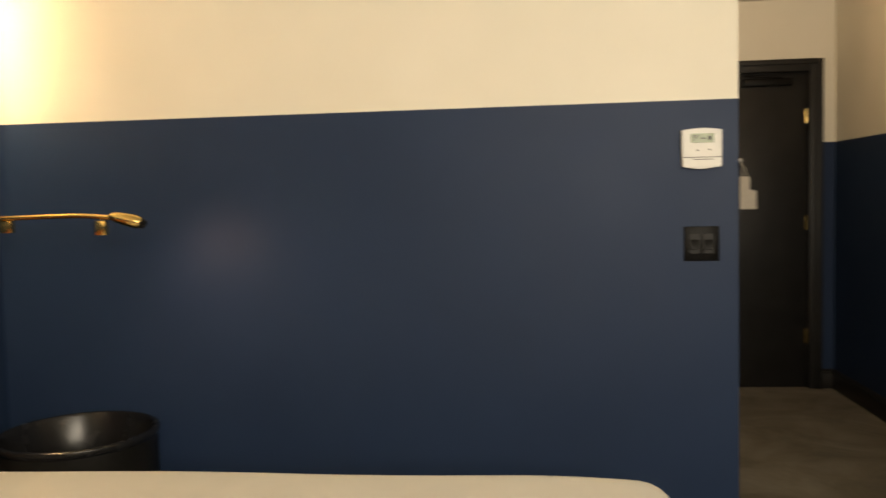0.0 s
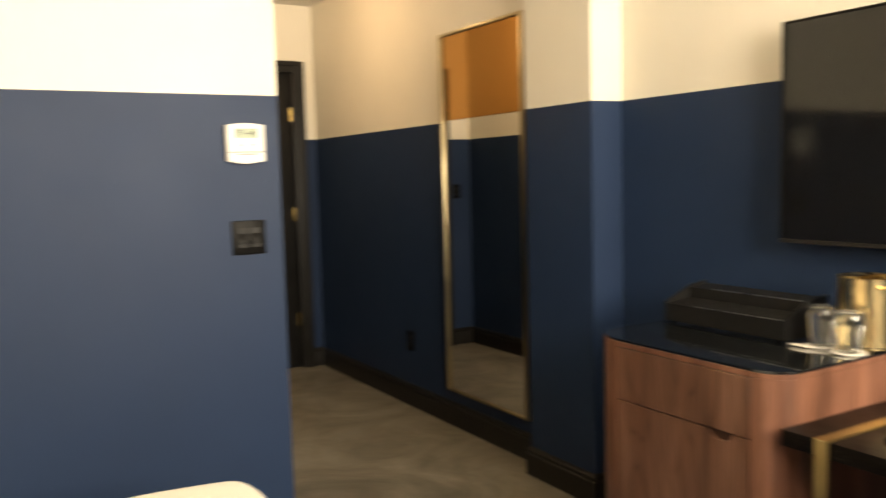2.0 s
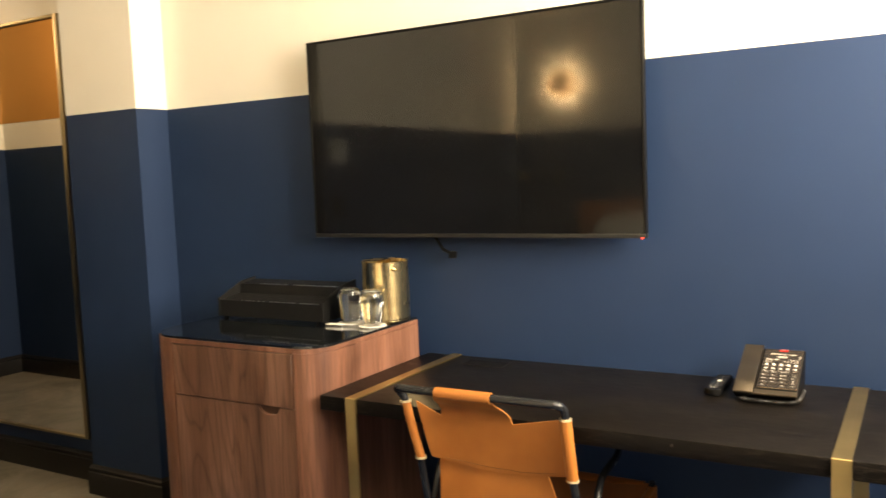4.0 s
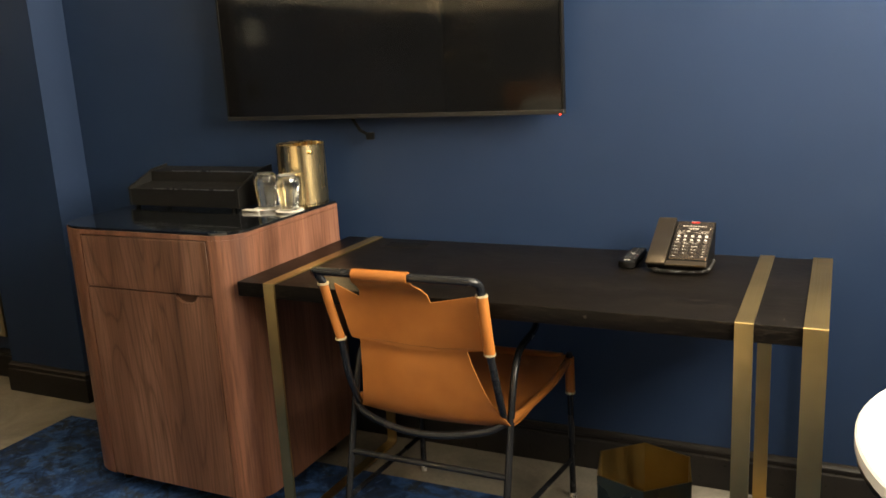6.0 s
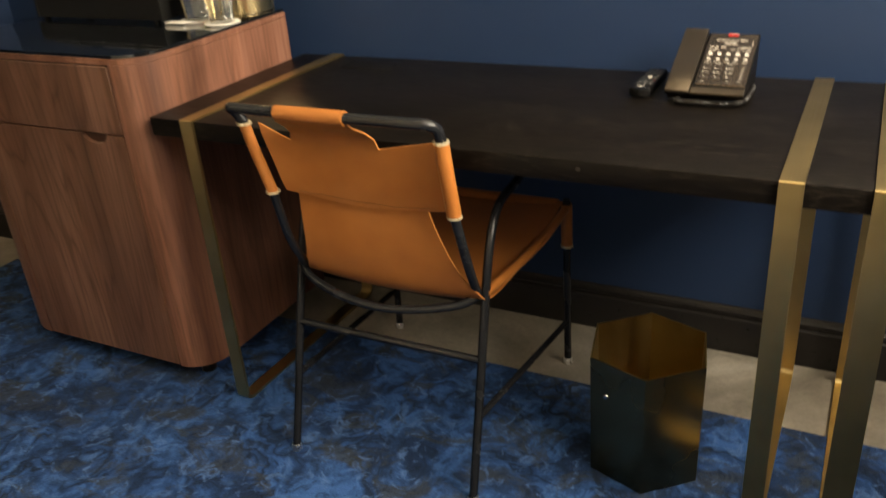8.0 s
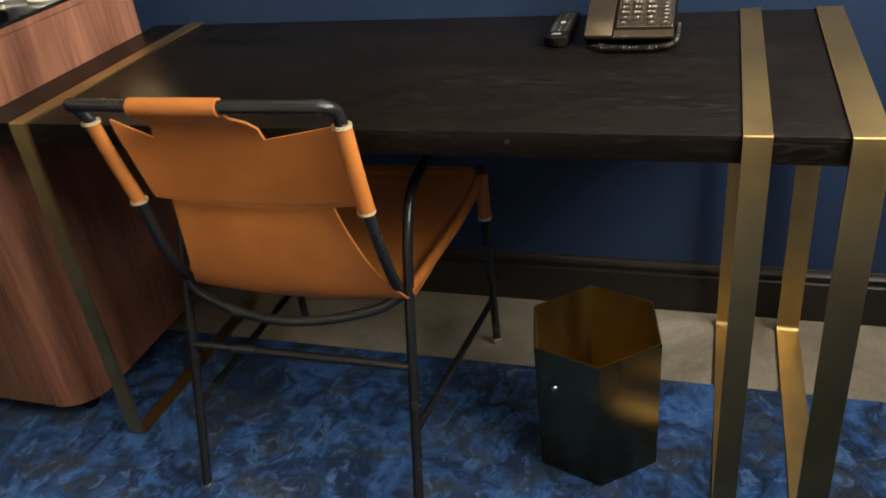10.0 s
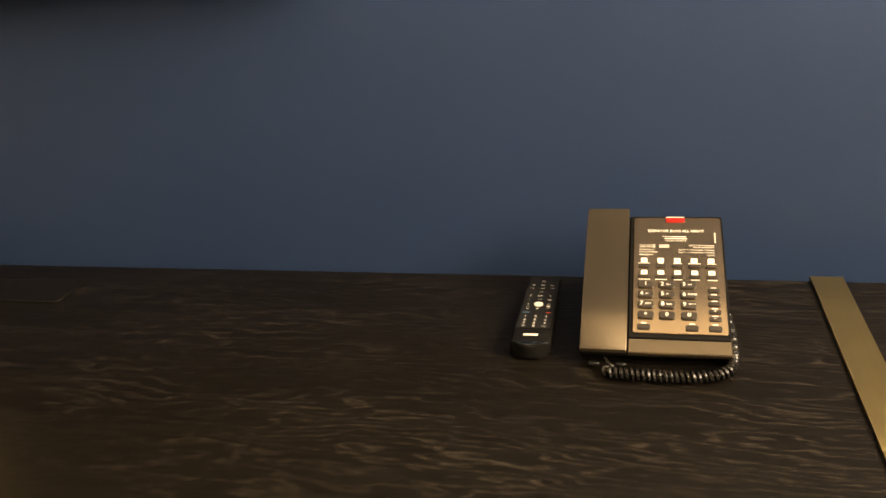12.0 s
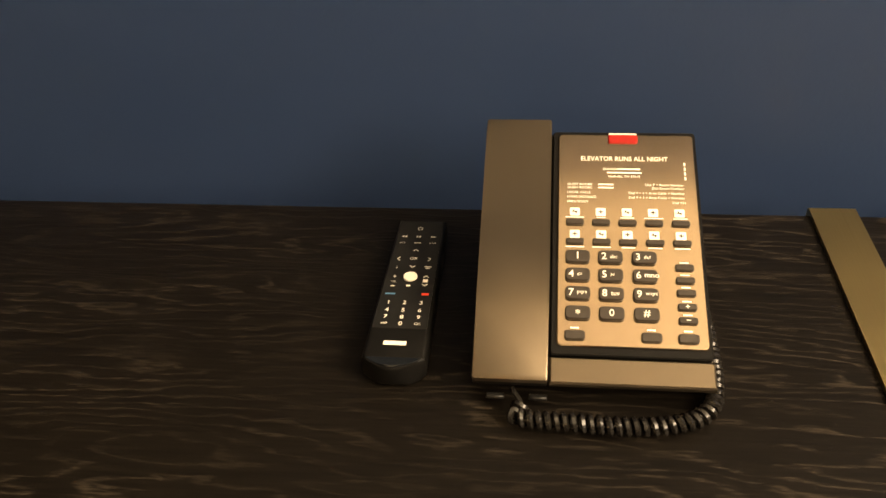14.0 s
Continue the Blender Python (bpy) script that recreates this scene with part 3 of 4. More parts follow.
part("amber_pane", box(3.190, 3.209, my0 + 0.028, my1 - 0.022, 1.702, mz1 - 0.016), AMBER, mir, "amber tinted mirror pane", False)

# corridor ceiling light
cl = thing("ceiling_light", (2.45, 7.75, TOP), "small round recessed ceiling downlight with warm glow", "ceiling light")
part("trim_ring", lathe([(0.045, -0.002), (0.062, -0.002), (0.064, -0.008), (0.046, -0.010)], (2.45, 7.75, TOP), 32), WHITEPLASTIC, cl)
part("diffuser", lathe([(0, -0.004), (0.046, -0.004)], (2.45, 7.75, TOP), 32), FROST, cl)

# ---- rug ----
RX1, RY1 = 2.95, 5.63
rug = bmesh.new()
box(-0.45, RX1, 1.95, RY1, 0.0005, 0.012, 0.004, 2, rug)
tagged(link("rug", rug, RUG), "worn blue patterned wool rug on the concrete floor", "rug")

# ---- desk ----
desk = thing("desk", (2.875, 3.62, 0), "black oak writing desk wrapped by three brass bands", "desk")
DX0, DX1, DY0, DY1, DZ = 2.576, 3.180, 2.872, 4.387, 0.760
part("tabletop", box(DX0, DX1, DY0 + 0.002, DY1, 0.716, DZ - 0.002, 0.002), OAK, desk, "black-stained oak top with open grain")


def hoop(ya, yb):
    """A flat band round the desk: over the top, down both sides and along the floor."""
    o = [(DX0 - 0.008, 0.012), (DX1 + 0.008, 0.002), (DX1 + 0.008, DZ + 0.0015), (DX0 - 0.008, DZ + 0.0015)]
    i = [(DX0 - 0.0005, 0.019), (DX1 + 0.0005, 0.009), (DX1 + 0.0005, DZ - 0.0025), (DX0 - 0.0005, DZ - 0.0025)]
    o, i = rounded(o, [0.02, 0.02, 0.003, 0.003], 4), rounded(i, [0.013, 0.013, 0.001, 0.001], 4)
    bm = bmesh.new()
    rows = [[bm.verts.new((x, y, z)) for x, z in line] for line, y in ((o, ya), (i, ya), (i, yb), (o, yb))]
    for a, b in zip(rows, rows[1:] + rows[:1]):
        for k in range(len(o)):
            j = (k + 1) % len(o)
            bm.faces.new((a[k], a[j], b[j], b[k]))
    return bm


for ya, yb in ((4.257, 4.291), (3.015, 3.053), (2.870, 2.918)):
    part("brass_band", hoop(ya, yb), BRASS, desk, "brushed brass band leg")
part("cable_flap", box(3.062, 3.128, 4.045, 4.19, DZ - 0.003, DZ - 0.0005, 0.0008, 1), BLACKPLASTIC, desk, "flush black cable cover")
part("screw_cap", lathe([(0, 0), (0.004, 0), (0.004, -0.001), (0, -0.0015)], (DX0, 3.382, 0.742), 12, axis="x"), RUBBER, desk, "dull bolt head in the front edge")

# ---- cabinet ----
CX0, CX1, CY0, CY1, CZ = 2.575, 3.124, 4.389, 5.125, 0.885
cab = thing("cabinet", (2.9, 4.73, 0), "walnut minibar cabinet with rounded corners and dark glass top", "cabinet")


def cab_outline(grow=0.0, recess=0.0):
    r, q = 0.092 + grow, 0.145 + grow
    line = rounded([(CX1, CY0 - grow), (CX0 - grow, CY0 - grow), (CX0 - grow, CY1 + grow), (CX1, CY1 + grow)], [0, r, q, 0], 10)
    if not recess:
        return line
    out = []
    for k, p in enumerate(line):
        out.append(p)
        if k == 11:
            out += [(CX0 + recess, CY0 + r), (CX0 + recess, CY1 - q)]
    return out


part("body", prism(cab_outline(0, 0.012), 0.062, 0.871, 0.0), SIDEWALNUT, cab, "lighter reddish walnut sides and corners", True, 30)
part("top_rim", prism(cab_outline(), 0.8715, CZ, 0.002), SIDEWALNUT, cab, "", True, 30)
part("glass_top", prism(cab_outline(-0.004), CZ + 0.0005, CZ + 0.0075, 0.001), BLACKGLASS, cab, "reflective dark glass top", True, 30)
fy0, fy1 = CY0 + 0.096, CY1 - 0.149
part("drawer_front", box(CX0 - 0.001, CX0 + 0.011, fy0, fy1, 0.7065, 0.868, 0.0012, 1), WALNUT, cab, "walnut drawer front")
notch = [(fy0, 0.066), (fy1, 0.066), (fy1, 0.7025), (4.622, 0.7025)]
notch += [(4.580 + 0.042 * math.cos(a), 0.7025 - 0.024 * math.sin(a)) for a in [math.pi * k / 12 for k in range(1, 12)]] + [(4.538, 0.7025), (fy0, 0.7025)]
part("door", prism(notch, CX0 - 0.001, CX0 + 0.011, 0.0, axis="x"), WALNUT, cab, "walnut door with a finger notch")
# the notch's shadow is put into the dark colour of this backing
part("finger_recess", box(CX0 + 0.0105, CX0 + 0.0125, 4.534, 4.626, 0.674, 0.7045), NOTCHSHADE, cab, "finger notch backing with its shadow painted dark brown")
for x in (2.65, 3.065):
    for y in (4.46, 5.0):
        part("foot", lathe([(0, 0.0), (0.020, 0.0), (0.024, 0.062), (0, 0.062)], (x, y, 0.010 if x < RX1 else 0.0), 16), BLACKPLASTIC, cab)

GT = CZ + 0.0075
# stepped tray
tr = thing("amenity_tray", (3.03, 4.86, GT), "black lacquered stepped amenity tray with silver trims", "tray")
TY0, TY1 = 4.638, 5.121
side = [(2.925, GT + 0.002), (3.120, GT + 0.002), (3.120, 1.016), (3.045, 1.006), (2.938, 0.962), (2.925, 0.958)]
for ya, yb in ((TY0, TY0 + 0.010), (TY1 - 0.010, TY1)):
    part("side_panel", prism(side, ya, yb, 0.001, 1, axis="y"), BLACKBOX, tr)
steps = [(2.926, GT + 0.0025), (3.119, GT + 0.0025), (3.119, 1.006), (3.036, 0.998), (3.032, 0.964), (2.940, 0.953), (2.926, 0.953)]
part("shelf_insert", prism(steps, TY0 + 0.010, TY1 - 0.010, axis="y"), BLACKBOX, tr, "", False)
for x, z in ((2.930, 0.9528), (3.040, 0.9985)):
    part("trim_strip", box(x - 0.0014, x + 0.0014, TY0 + 0.014, TY1 - 0.105, z, z + 0.0021), SILVER, tr, "thin pale silver strip")
for y in (TY0 + 0.03, TY1 - 0.03):
    for x in (2.935, 3.085):
        part("foot", lathe([(0, 0), (0.009, 0), (0.009, 0.003), (0, 0.003)], (x, y, GT), 10), BLACKPLASTIC, tr)

# ice bucket
bx, by, br, bh = 3.058, 4.4700, 0.0790, 0.200
ib = thing("ice_bucket", (bx, by, GT), "brushed brass ice bucket standing open on the cabinet", "ice bucket")
part("body", lathe([(0, 0), (br - 0.003, 0), (br, 0.003), (br, bh - 0.004), (br + 0.0015, bh - 0.003), (br + 0.0015, bh), (br - 0.004, bh), (br - 0.004, 0.012), (0, 0.012)], (bx, by, GT), 48), BUCKET, ib)
part("base_ring", lathe([(br + 0.0003, 0.006), (br + 0.0012, 0.006), (br + 0.0012, 0.009), (br + 0.0003, 0.009)], (bx, by, GT), 48), BLACKPLASTIC, ib)
lid = [(bx + (br - 0.006) * math.cos(a), by + (br - 0.006) * math.sin(a)) for a in [2 * math.pi * k / 24 for k in range(13)]]
part("lid", prism(lid, GT + bh - 0.006, GT + bh + 0.004, 0.001, 1), BUCKET, ib, "half-open brass lid")
for s in (-1, 1):
    a = radians(55 + 90 + 90 * s)
    cx, cy = bx + (br + 0.006) * math.cos(a), by + (br + 0.006) * math.sin(a)
    part("knob", lathe([(0, -0.006), (0.0055, -0.004), (0.007, 0), (0.0055, 0.004), (0, 0.006)], (cx, cy, GT + bh - 0.024), 12), GOLD, ib)

# upturned glasses on paper coasters
for gx, gy in ((2.958, 4.548), (2.938, 4.447)):
    co = lathe([(0, 0), (0.045, 0), (0.046, 0.0012), (0.045, 0.0024), (0, 0.0024)], (gx, gy, GT), 32)
    single("coaster", co, PAPER, "round white paper coaster under a glass", "coaster", "coasters on the cabinet")
    prof = [(0.0278, 0.0), (0.0285, 0.001), (0.030, 0.030), (0.0345, 0.070), (0.0355, 0.090), (0.033, 0.106), (0.026, 0.116), (0.0, 0.118),
            (0.0, 0.112), (0.025, 0.110), (0.0316, 0.102), (0.0342, 0.089), (0.0333, 0.070), (0.0288, 0.030), (0.0272, 0.001), (0.0278, 0.0)]
    prof = [(r * 1.08, z) for r, z in prof]
    single("tumbler", lathe(prof, (gx, gy, GT + 0.0024), 32), GLASS, "clear upturned drinking glass on a paper coaster", "glass", "glasses on the cabinet", 60)
for k, x in enumerate((2.903, 2.918)):
    stick = box(x, x + 0.008, 4.545, 4.612, GT, GT + 0.0035, 0.0012)
    single("stirrer_packet", stick, PAPER, "slim white paper packet lying on the glass top", "packet", "packets on the cabinet")

# ---- television ----
tv = thing("television", (3.17, 4.215, 1.165), "large black flat television mounted on the blue wall", "television")
ty0, ty1, tz0, tz1 = 3.600, 4.833, 1.163, 1.866
part("back_cover", box(3.160, 3.200, ty0 + 0.02, ty1 - 0.02, tz0 + 0.02, tz1 - 0.02, 0.01), BLACKPLASTIC, tv)
bez = box(3.150, 3.172, ty0, ty1, tz1 - 0.008, tz1, 0.001, 1)
box(3.150, 3.172, ty0, ty0 + 0.008, tz0 + 0.013, tz1 - 0.008, 0.001, 1, bez)
box(3.150, 3.172, ty1 - 0.008, ty1, tz0 + 0.013, tz1 - 0.008, 0.001, 1, bez)
part("bezel", bez, BLACKPLASTIC, tv)
part("lower_edge", box(3.149, 3.173, ty0, ty1, tz0, tz0 + 0.013, 0.001, 1), satin("dark_silver_edge", (0.030, 0.028, 0.026), 0.35, 0.6), tv, "dark metallic lower edge")
part("screen", box(3.1525, 3.160, ty0 + 0.008, ty1 - 0.008, tz0 + 0.013, tz1 - 0.008), SCREEN, tv, "glossy switched-off screen", False)
part("standby_light", box(3.147, 3.151, ty0 + 0.008, ty0 + 0.014, tz0 - 0.002, tz0 + 0.002, 0.0008, 1), LEDRED, tv, "tiny red standby light")
part("wall_mount", box(3.198, 3.25, 4.05, 4.40, 1.30, 1.72, 0.004), BLACKPLASTIC, tv)
arm = tube([(3.205, 4.36, 1.17), (3.205, 4.325, 1.118), (3.205, 4.285, 1.10)], 0.006, 8)
box(3.195, 3.215, 4.275, 4.300, 1.088, 1.112, 0.003, bm=arm)
part("pull_cord", arm, BLACKPLASTIC, tv)

# ---- desk chair ----
ch = thing("desk_chair", (2.74, 3.80, 0), "tan leather sling chair with a black tubular steel frame", "chair")
YR, YL, YM = 3.572, 4.030, 3.801
TR, TL, TM = 3.575, 4.010, 3.792
FRT, FLT = 3.560, 4.075
sides = ((YR, TR, FRT), (YL, TL, FLT))
top_bar = curve_through([(2.437, TR, 0.825), (2.427, TR + 0.001, 0.848), (2.412, TR + 0.012, 0.861), (2.405, TR + 0.045, 0.863), (2.400, TM, 0.864),
                         (2.405, TL - 0.030, 0.863), (2.412, TL + 0.006, 0.861), (2.427, TL + 0.008, 0.848), (2.437, TL, 0.825)], 6)
part("top_rail", tube(top_bar, 0.0105, 12), TUBE, ch)
for y, ty, fy in sides:
    def post_y(z):
        return y + (ty - y) * min(1, max(0, (z - 0.452) / 0.37))
    lean = 0.030 if y == YL else 0.0
    sleeve = curve_through([(2.4375, post_y(0.822), 0.822), (2.449, post_y(0.755) - lean * 0.42, 0.755), (2.4665, post_y(0.668) - lean, 0.668)], 4)
    knee = curve_through([sleeve[-1], (2.508, post_y(0.545) - lean * 0.9, 0.545), (2.568, y + (0.012 if y == YR else -0.020), 0.447)], 6)
    part("back_post", tube([(2.437, post_y(0.828), 0.830)] + sleeve + knee[1:], 0.0095, 10), TUBE, ch)
    sl = part("leather_sleeve", tube(sleeve, 0.0140 if y == YR else 0.0114, 14), LEATHER, ch)
    for q in (sleeve[0], sleeve[-1]):
        part("ring", lathe([(0.009, -0.0024), (0.0150, -0.0024), (0.0150, 0.0024), (0.009, 0.0024)], q, 16), RING, sl, "pale brass end ring")
    leg = curve_through([(2.462, y, 0.020), (2.522, y, 0.24), (2.578, y, 0.45), (2.603, y, 0.53), (2.630, y, 0.582), (2.672, y, 0.614), (2.78, y, 0.630),
                         (2.85, y + (YM - y) * 0.10, 0.636), (2.885, y + (YM - y) * 0.35, 0.640), (2.89, YM, 0.640)], 6)
    part("leg_loop", tube(leg, 0.0095, 10), TUBE, ch, "bent black steel tube of rear leg and arm")
    part("front_leg", tube([(3.040, fy, 0.012), (3.042, fy, 0.20), (3.046, fy, 0.468)], 0.0095, 10), TUBE, ch)
    part("side_rail", tube(curve_through([(2.575, y, 0.452), (2.70, y, 0.436), (2.88, fy, 0.436), (3.045, fy, 0.446)], 5), 0.0105, 12), LEATHER, ch, "leather seat edge over the side tube")
    part("side_stretcher", tube([(2.508, y, 0.190), (3.042, fy, 0.125)], 0.0075, 8), TUBE, ch)
    part("leather_tab", tube([(3.045, fy, 0.345), (3.045, fy, 0.455)], 0.0145, 12), LEATHER, ch)
    part("ring", lathe([(0.009, -0.003), (0.0155, -0.003), (0.0155, 0.003), (0.009, 0.003)], (3.045, fy, 0.343), 16), RING, ch, "pale brass end ring")
    part("foot_cap", lathe([(0, 0), (0.0115, 0), (0.0120, 0.012), (0.0098, 0.016)], (2.461, y, 0.0115), 12), SILVER, ch, "bright metal foot")
    part("foot_cap", lathe([(0, 0), (0.0115, 0), (0.0120, 0.012), (0.0098, 0.016)], (3.040, fy, 0.0), 12), SILVER, ch, "bright metal foot")
sag = curve_through([(2.570, YR + 0.008, 0.448), (2.545, YR + 0.05, 0.430), (2.520, YR + 0.14, 0.416), (2.510, YM, 0.412), (2.520, YL - 0.14, 0.416), (2.545, YL - 0.05, 0.430), (2.570, YL - 0.008, 0.448)], 6)
part("seat_bow", tube(sag, 0.0095, 10), TUBE, ch)
part("front_rail", tube([(3.045, FRT, 0.447), (3.045, FLT, 0.447)], 0.0095, 10), TUBE, ch)
part("rear_stretcher", tube([(2.541, YR, 0.312), (2.541, YL, 0.312)], 0.0085, 10), TUBE, ch)


def sheet(rows, cols, shape, thick=0.0032):
    """A hide: shape(u, v) gives its middle surface; it is given thickness."""
    bm = bmesh.new()
    grid = [[bm.verts.new(shape(i / (rows - 1), j / (cols - 1))) for j in range(cols)] for i in range(rows)]
    faces = [bm.faces.new((grid[i][j], grid[i][j + 1], grid[i + 1][j + 1], grid[i + 1][j])) for i in range(rows - 1) for j in range(cols - 1)]
    bmesh.ops.recalc_face_normals(bm, faces=faces)
    bmesh.ops.solidify(bm, geom=faces, thickness=thick)
    return bm


def back_x(z):
    return 2.437 + (0.828 - z) * 0.165 + max(0.0, 0.69 - z) * 0.12


TOP_EDGE = ((3.577, 0.818), (3.724, 0.784), (3.748, 0.862), (3.900, 0.862), (3.924, 0.787), (3.986, 0.820))


def back_panel(u, y):
    """Upper back: hollow between the posts, with a strap in the middle that rises to the rail."""
    k = max(i for i in range(5) if y >= TOP_EDGE[i][0] - 1e-6)
    (ya, za), (yb, zb) = TOP_EDGE[k], TOP_EDGE[k + 1]
    top = za + (zb - za) * (y - ya) / (yb - ya)
    c = abs((y - 3.787) / 0.211)
    low = 0.648 + 0.026 * min(1, c) ** 1.6
    z = low + (top - low) * u
    x = back_x(min(z, 0.80)) + 0.013 + 0.014 * max(0, 1 - c * c)
    if z > 0.80:
        s = (z - 0.80) / 0.062
        x += (2.398 - x) * s * s * (3 - 2 * s) if TOP_EDGE[1][0] < y < TOP_EDGE[4][0] else 0
    return (x, y + (z - 0.81) * 0.17 * max(0.0, (y - 3.787) / 0.187), z)


def hide(rows, ys):
    """A hide cut to the back panel's outline, given thickness."""
    bm = bmesh.new()
    grid = [[bm.verts.new(back_panel(i / (rows - 1), y)) for y in ys] for i in range(rows)]
    faces = [bm.faces.new((grid[i][j], grid[i][j + 1], grid[i + 1][j + 1], grid[i + 1][j])) for i in range(rows - 1) for j in range(len(ys) - 1)]
    bmesh.ops.recalc_face_normals(bm, faces=faces)
    bmesh.ops.solidify(bm, geom=faces, thickness=0.0032)
    return bm


def sling(u, v):
    """Seat sling: from behind the back panel down over the bow and forward to the front rail."""
    path = [Vector((2.508, 0, 0.700)), Vector((2.512, 0, 0.600)), Vector((2.528, 0, 0.505)), Vector((2.560, 0, 0.446)), Vector((2.63, 0, 0.424)), Vector((2.78, 0, 0.422)), Vector((2.94, 0, 0.440)), Vector((3.045, 0, 0.459))]
    f = u * (len(path) - 1)
    i = min(int(f), len(path) - 2)
    a, b, c, d = (path[max(0, min(len(path) - 1, i + k))] for k in (-1, 0, 1, 2))
    t = f - i
    p = 0.5 * (2 * b + (c - a) * t + (2 * a - 5 * b + 4 * c - d) * t * t + (3 * b - a - 3 * c + d) * t ** 3)
    w = 2 * v - 1
    if w > 0:
        half = 0.155 + (0.228 - 0.155) * min(1, u / 0.55) ** 2.4
    else:
        half = 0.134 + (0.232 - 0.134) * min(1, u / 0.38) ** 1.2
    droop = 0.014 * (1 - w * w) * min(1, u * 2.2)
    return (p.x + 0.010 * (1 - w * w) * max(0, 1 - u * 3), YM + half * w, p.z - droop)


cuts = [TOP_EDGE[0][0] + (TOP_EDGE[1][0] - TOP_EDGE[0][0]) * k / 8 for k in range(8)] + [3.724, 3.730, 3.736, 3.742]
cuts += [3.748 + 0.152 * k / 8 for k in range(8)] + [3.900, 3.906, 3.912, 3.918] + [3.924 + 0.062 * k / 5 for k in range(6)]
part("backrest", hide(14, cuts), LEATHER, ch, "tan leather back panel with a centre strap")
part("strap_loop", tube([(2.400, 3.746, 0.8637), (2.400, 3.897, 0.8637)], 0.0140, 16), LEATHER, ch)
part("seat", sheet(36, 13, sling), LEATHER, ch, "tan leather seat sling")
part("seat_hem", tube([(3.046, YR + 0.01, 0.452), (3.046, YL - 0.01, 0.452)], 0.0135, 12), LEATHER, ch)
seam = [Vector(back_panel(0.05, 3.62 + 0.33 * k / 24)) + Vector((-0.0035, 0, 0)) for k in range(25)]
part("stitching", tube(seam, 0.0009, 5), satin("dark_thread", (0.20, 0.075, 0.02), 0.7), ch)

# the whole frame leans a little towards the desk
lean = Matrix(((1, 0, 0.060, 0), (0, 1, 0.031, 0), (0, 0, 0.975, 0), (0, 0, 0, 1)))
for piece in ch.children_recursive:
    piece.data.transform(lean)

# ---- waste bin ----
BX, BY, BR, BH = 2.737, 3.279, 0.132, 0.291
wb = thing("waste_bin", (BX, BY, 0.012), "hexagonal brass waste bin with a dark outside", "waste bin")
turn = radians(11)
for k in range(6):
    hexa = [[(BX + r * math.cos(turn + a), BY + r * math.sin(turn + a), 0.012 + z) for a in (math.pi * k / 3, math.pi * (k + 1) / 3)] for r, z in ((BR - 0.004, 0.001), (BR, BH))]
    ring = [[(BX + r * math.cos(turn + a), BY + r * math.sin(turn + a), 0.012 + z) for a in (math.pi * k / 3, math.pi * (k + 1) / 3)] for r, z in ((BR - 0.0055, 0.001), (BR - 0.0015, BH))]
    side = bmesh.new()
    o = [side.verts.new(q) for q in (*hexa[0], *hexa[1][::-1])]
    i = [side.verts.new(q) for q in (*ring[0], *ring[1][::-1])]
    side.faces.new(o), side.faces.new(i[::-1])
    for m in range(4):
        side.faces.new((o[m], i[m], i[(m + 1) % 4], o[(m + 1) % 4]))
    part("side_panel", side, BINDARK, wb, "blackened brass panel", False)
part("liner", lathe([(BR, BH + 0.0006), (BR - 0.0035, BH + 0.0006), (BR - 0.010, 0.008), (0.0, 0.008)], (BX, BY, 0.012), 6, turn=turn), BINBRASS, wb, "brushed brass inside", False)
part("base", lathe([(0.0, 0.0), (BR - 0.006, 0.0), (BR - 0.006, 0.004), (0.0, 0.004)], (BX, BY, 0.012), 6, turn=turn), BINDARK, wb, "", False)
part("rivet", lathe([(0, 0), (0.006, 0), (0.0045, -0.003), (0, -0.004)], (2.6355, 3.340, 0.224), 12, axis="x"), SILVER, wb)

# ---- white side table ----
rt = thing("round_table", (2.17, 2.395, 0.012), "small round white table with a dark rim on a black pedestal", "table")
part("tabletop", lathe([(0, 0.700), (0.425, 0.700), (0.430, 0.704), (0.430, 0.722), (0.426, 0.726), (0, 0.726)], (2.17, 2.395, 0), 72), TABLEWHITE, rt)
part("rim", lathe([(0.40, 0.690), (0.427, 0.690), (0.4275, 0.6995), (0.40, 0.6995)], (2.17, 2.395, 0), 72), SKIRT, rt, "dark edge under the top")
part("column", lathe([(0.045, 0.03), (0.035, 0.08), (0.032, 0.62), (0.09, 0.690)], (2.17, 2.395, 0), 28), TUBE, rt)
part("base_plate", lathe([(0, 0.012), (0.24, 0.012), (0.24, 0.022), (0.05, 0.034), (0, 0.034)], (2.17, 2.395, 0), 48), TUBE, rt)

# ---- bed side ----
bed = thing("bed", (0.42, 4.33, 0), "wide bed with smooth white linen and a leather headboard", "bed")
part("base", box(-0.66, 1.42, 3.47, 5.17, 0.0125, 0.30, 0.02), BLACKBOX, bed)
mat = box(-0.66, 1.500, 3.42, 5.225, 0.29, 0.652, 0.10, 6)
for k in range(16):
    bmesh.ops.bisect_plane(mat, geom=mat.verts[:] + mat.edges[:] + mat.faces[:], plane_co=(-0.52 + 0.125 * k, 0, 0), plane_no=(1, 0, 0))
for v in mat.verts:
    if v.co.z > 0.5:
        v.co.z += 0.004 + 0.003 * math.sin(5.3 * v.co.x + 0.8) - 0.024 * max(0.0, (v.co.x - 1.02) / 0.48) ** 2.2
part("mattress", mat, SHEET, bed, "mattress under smooth white linen", True, 80)
part("headboard", box(-0.795, -0.67, 3.35, 5.27, 0.05, 1.12, 0.02, 3), HEADBOARD, bed, "tan leather headboard")


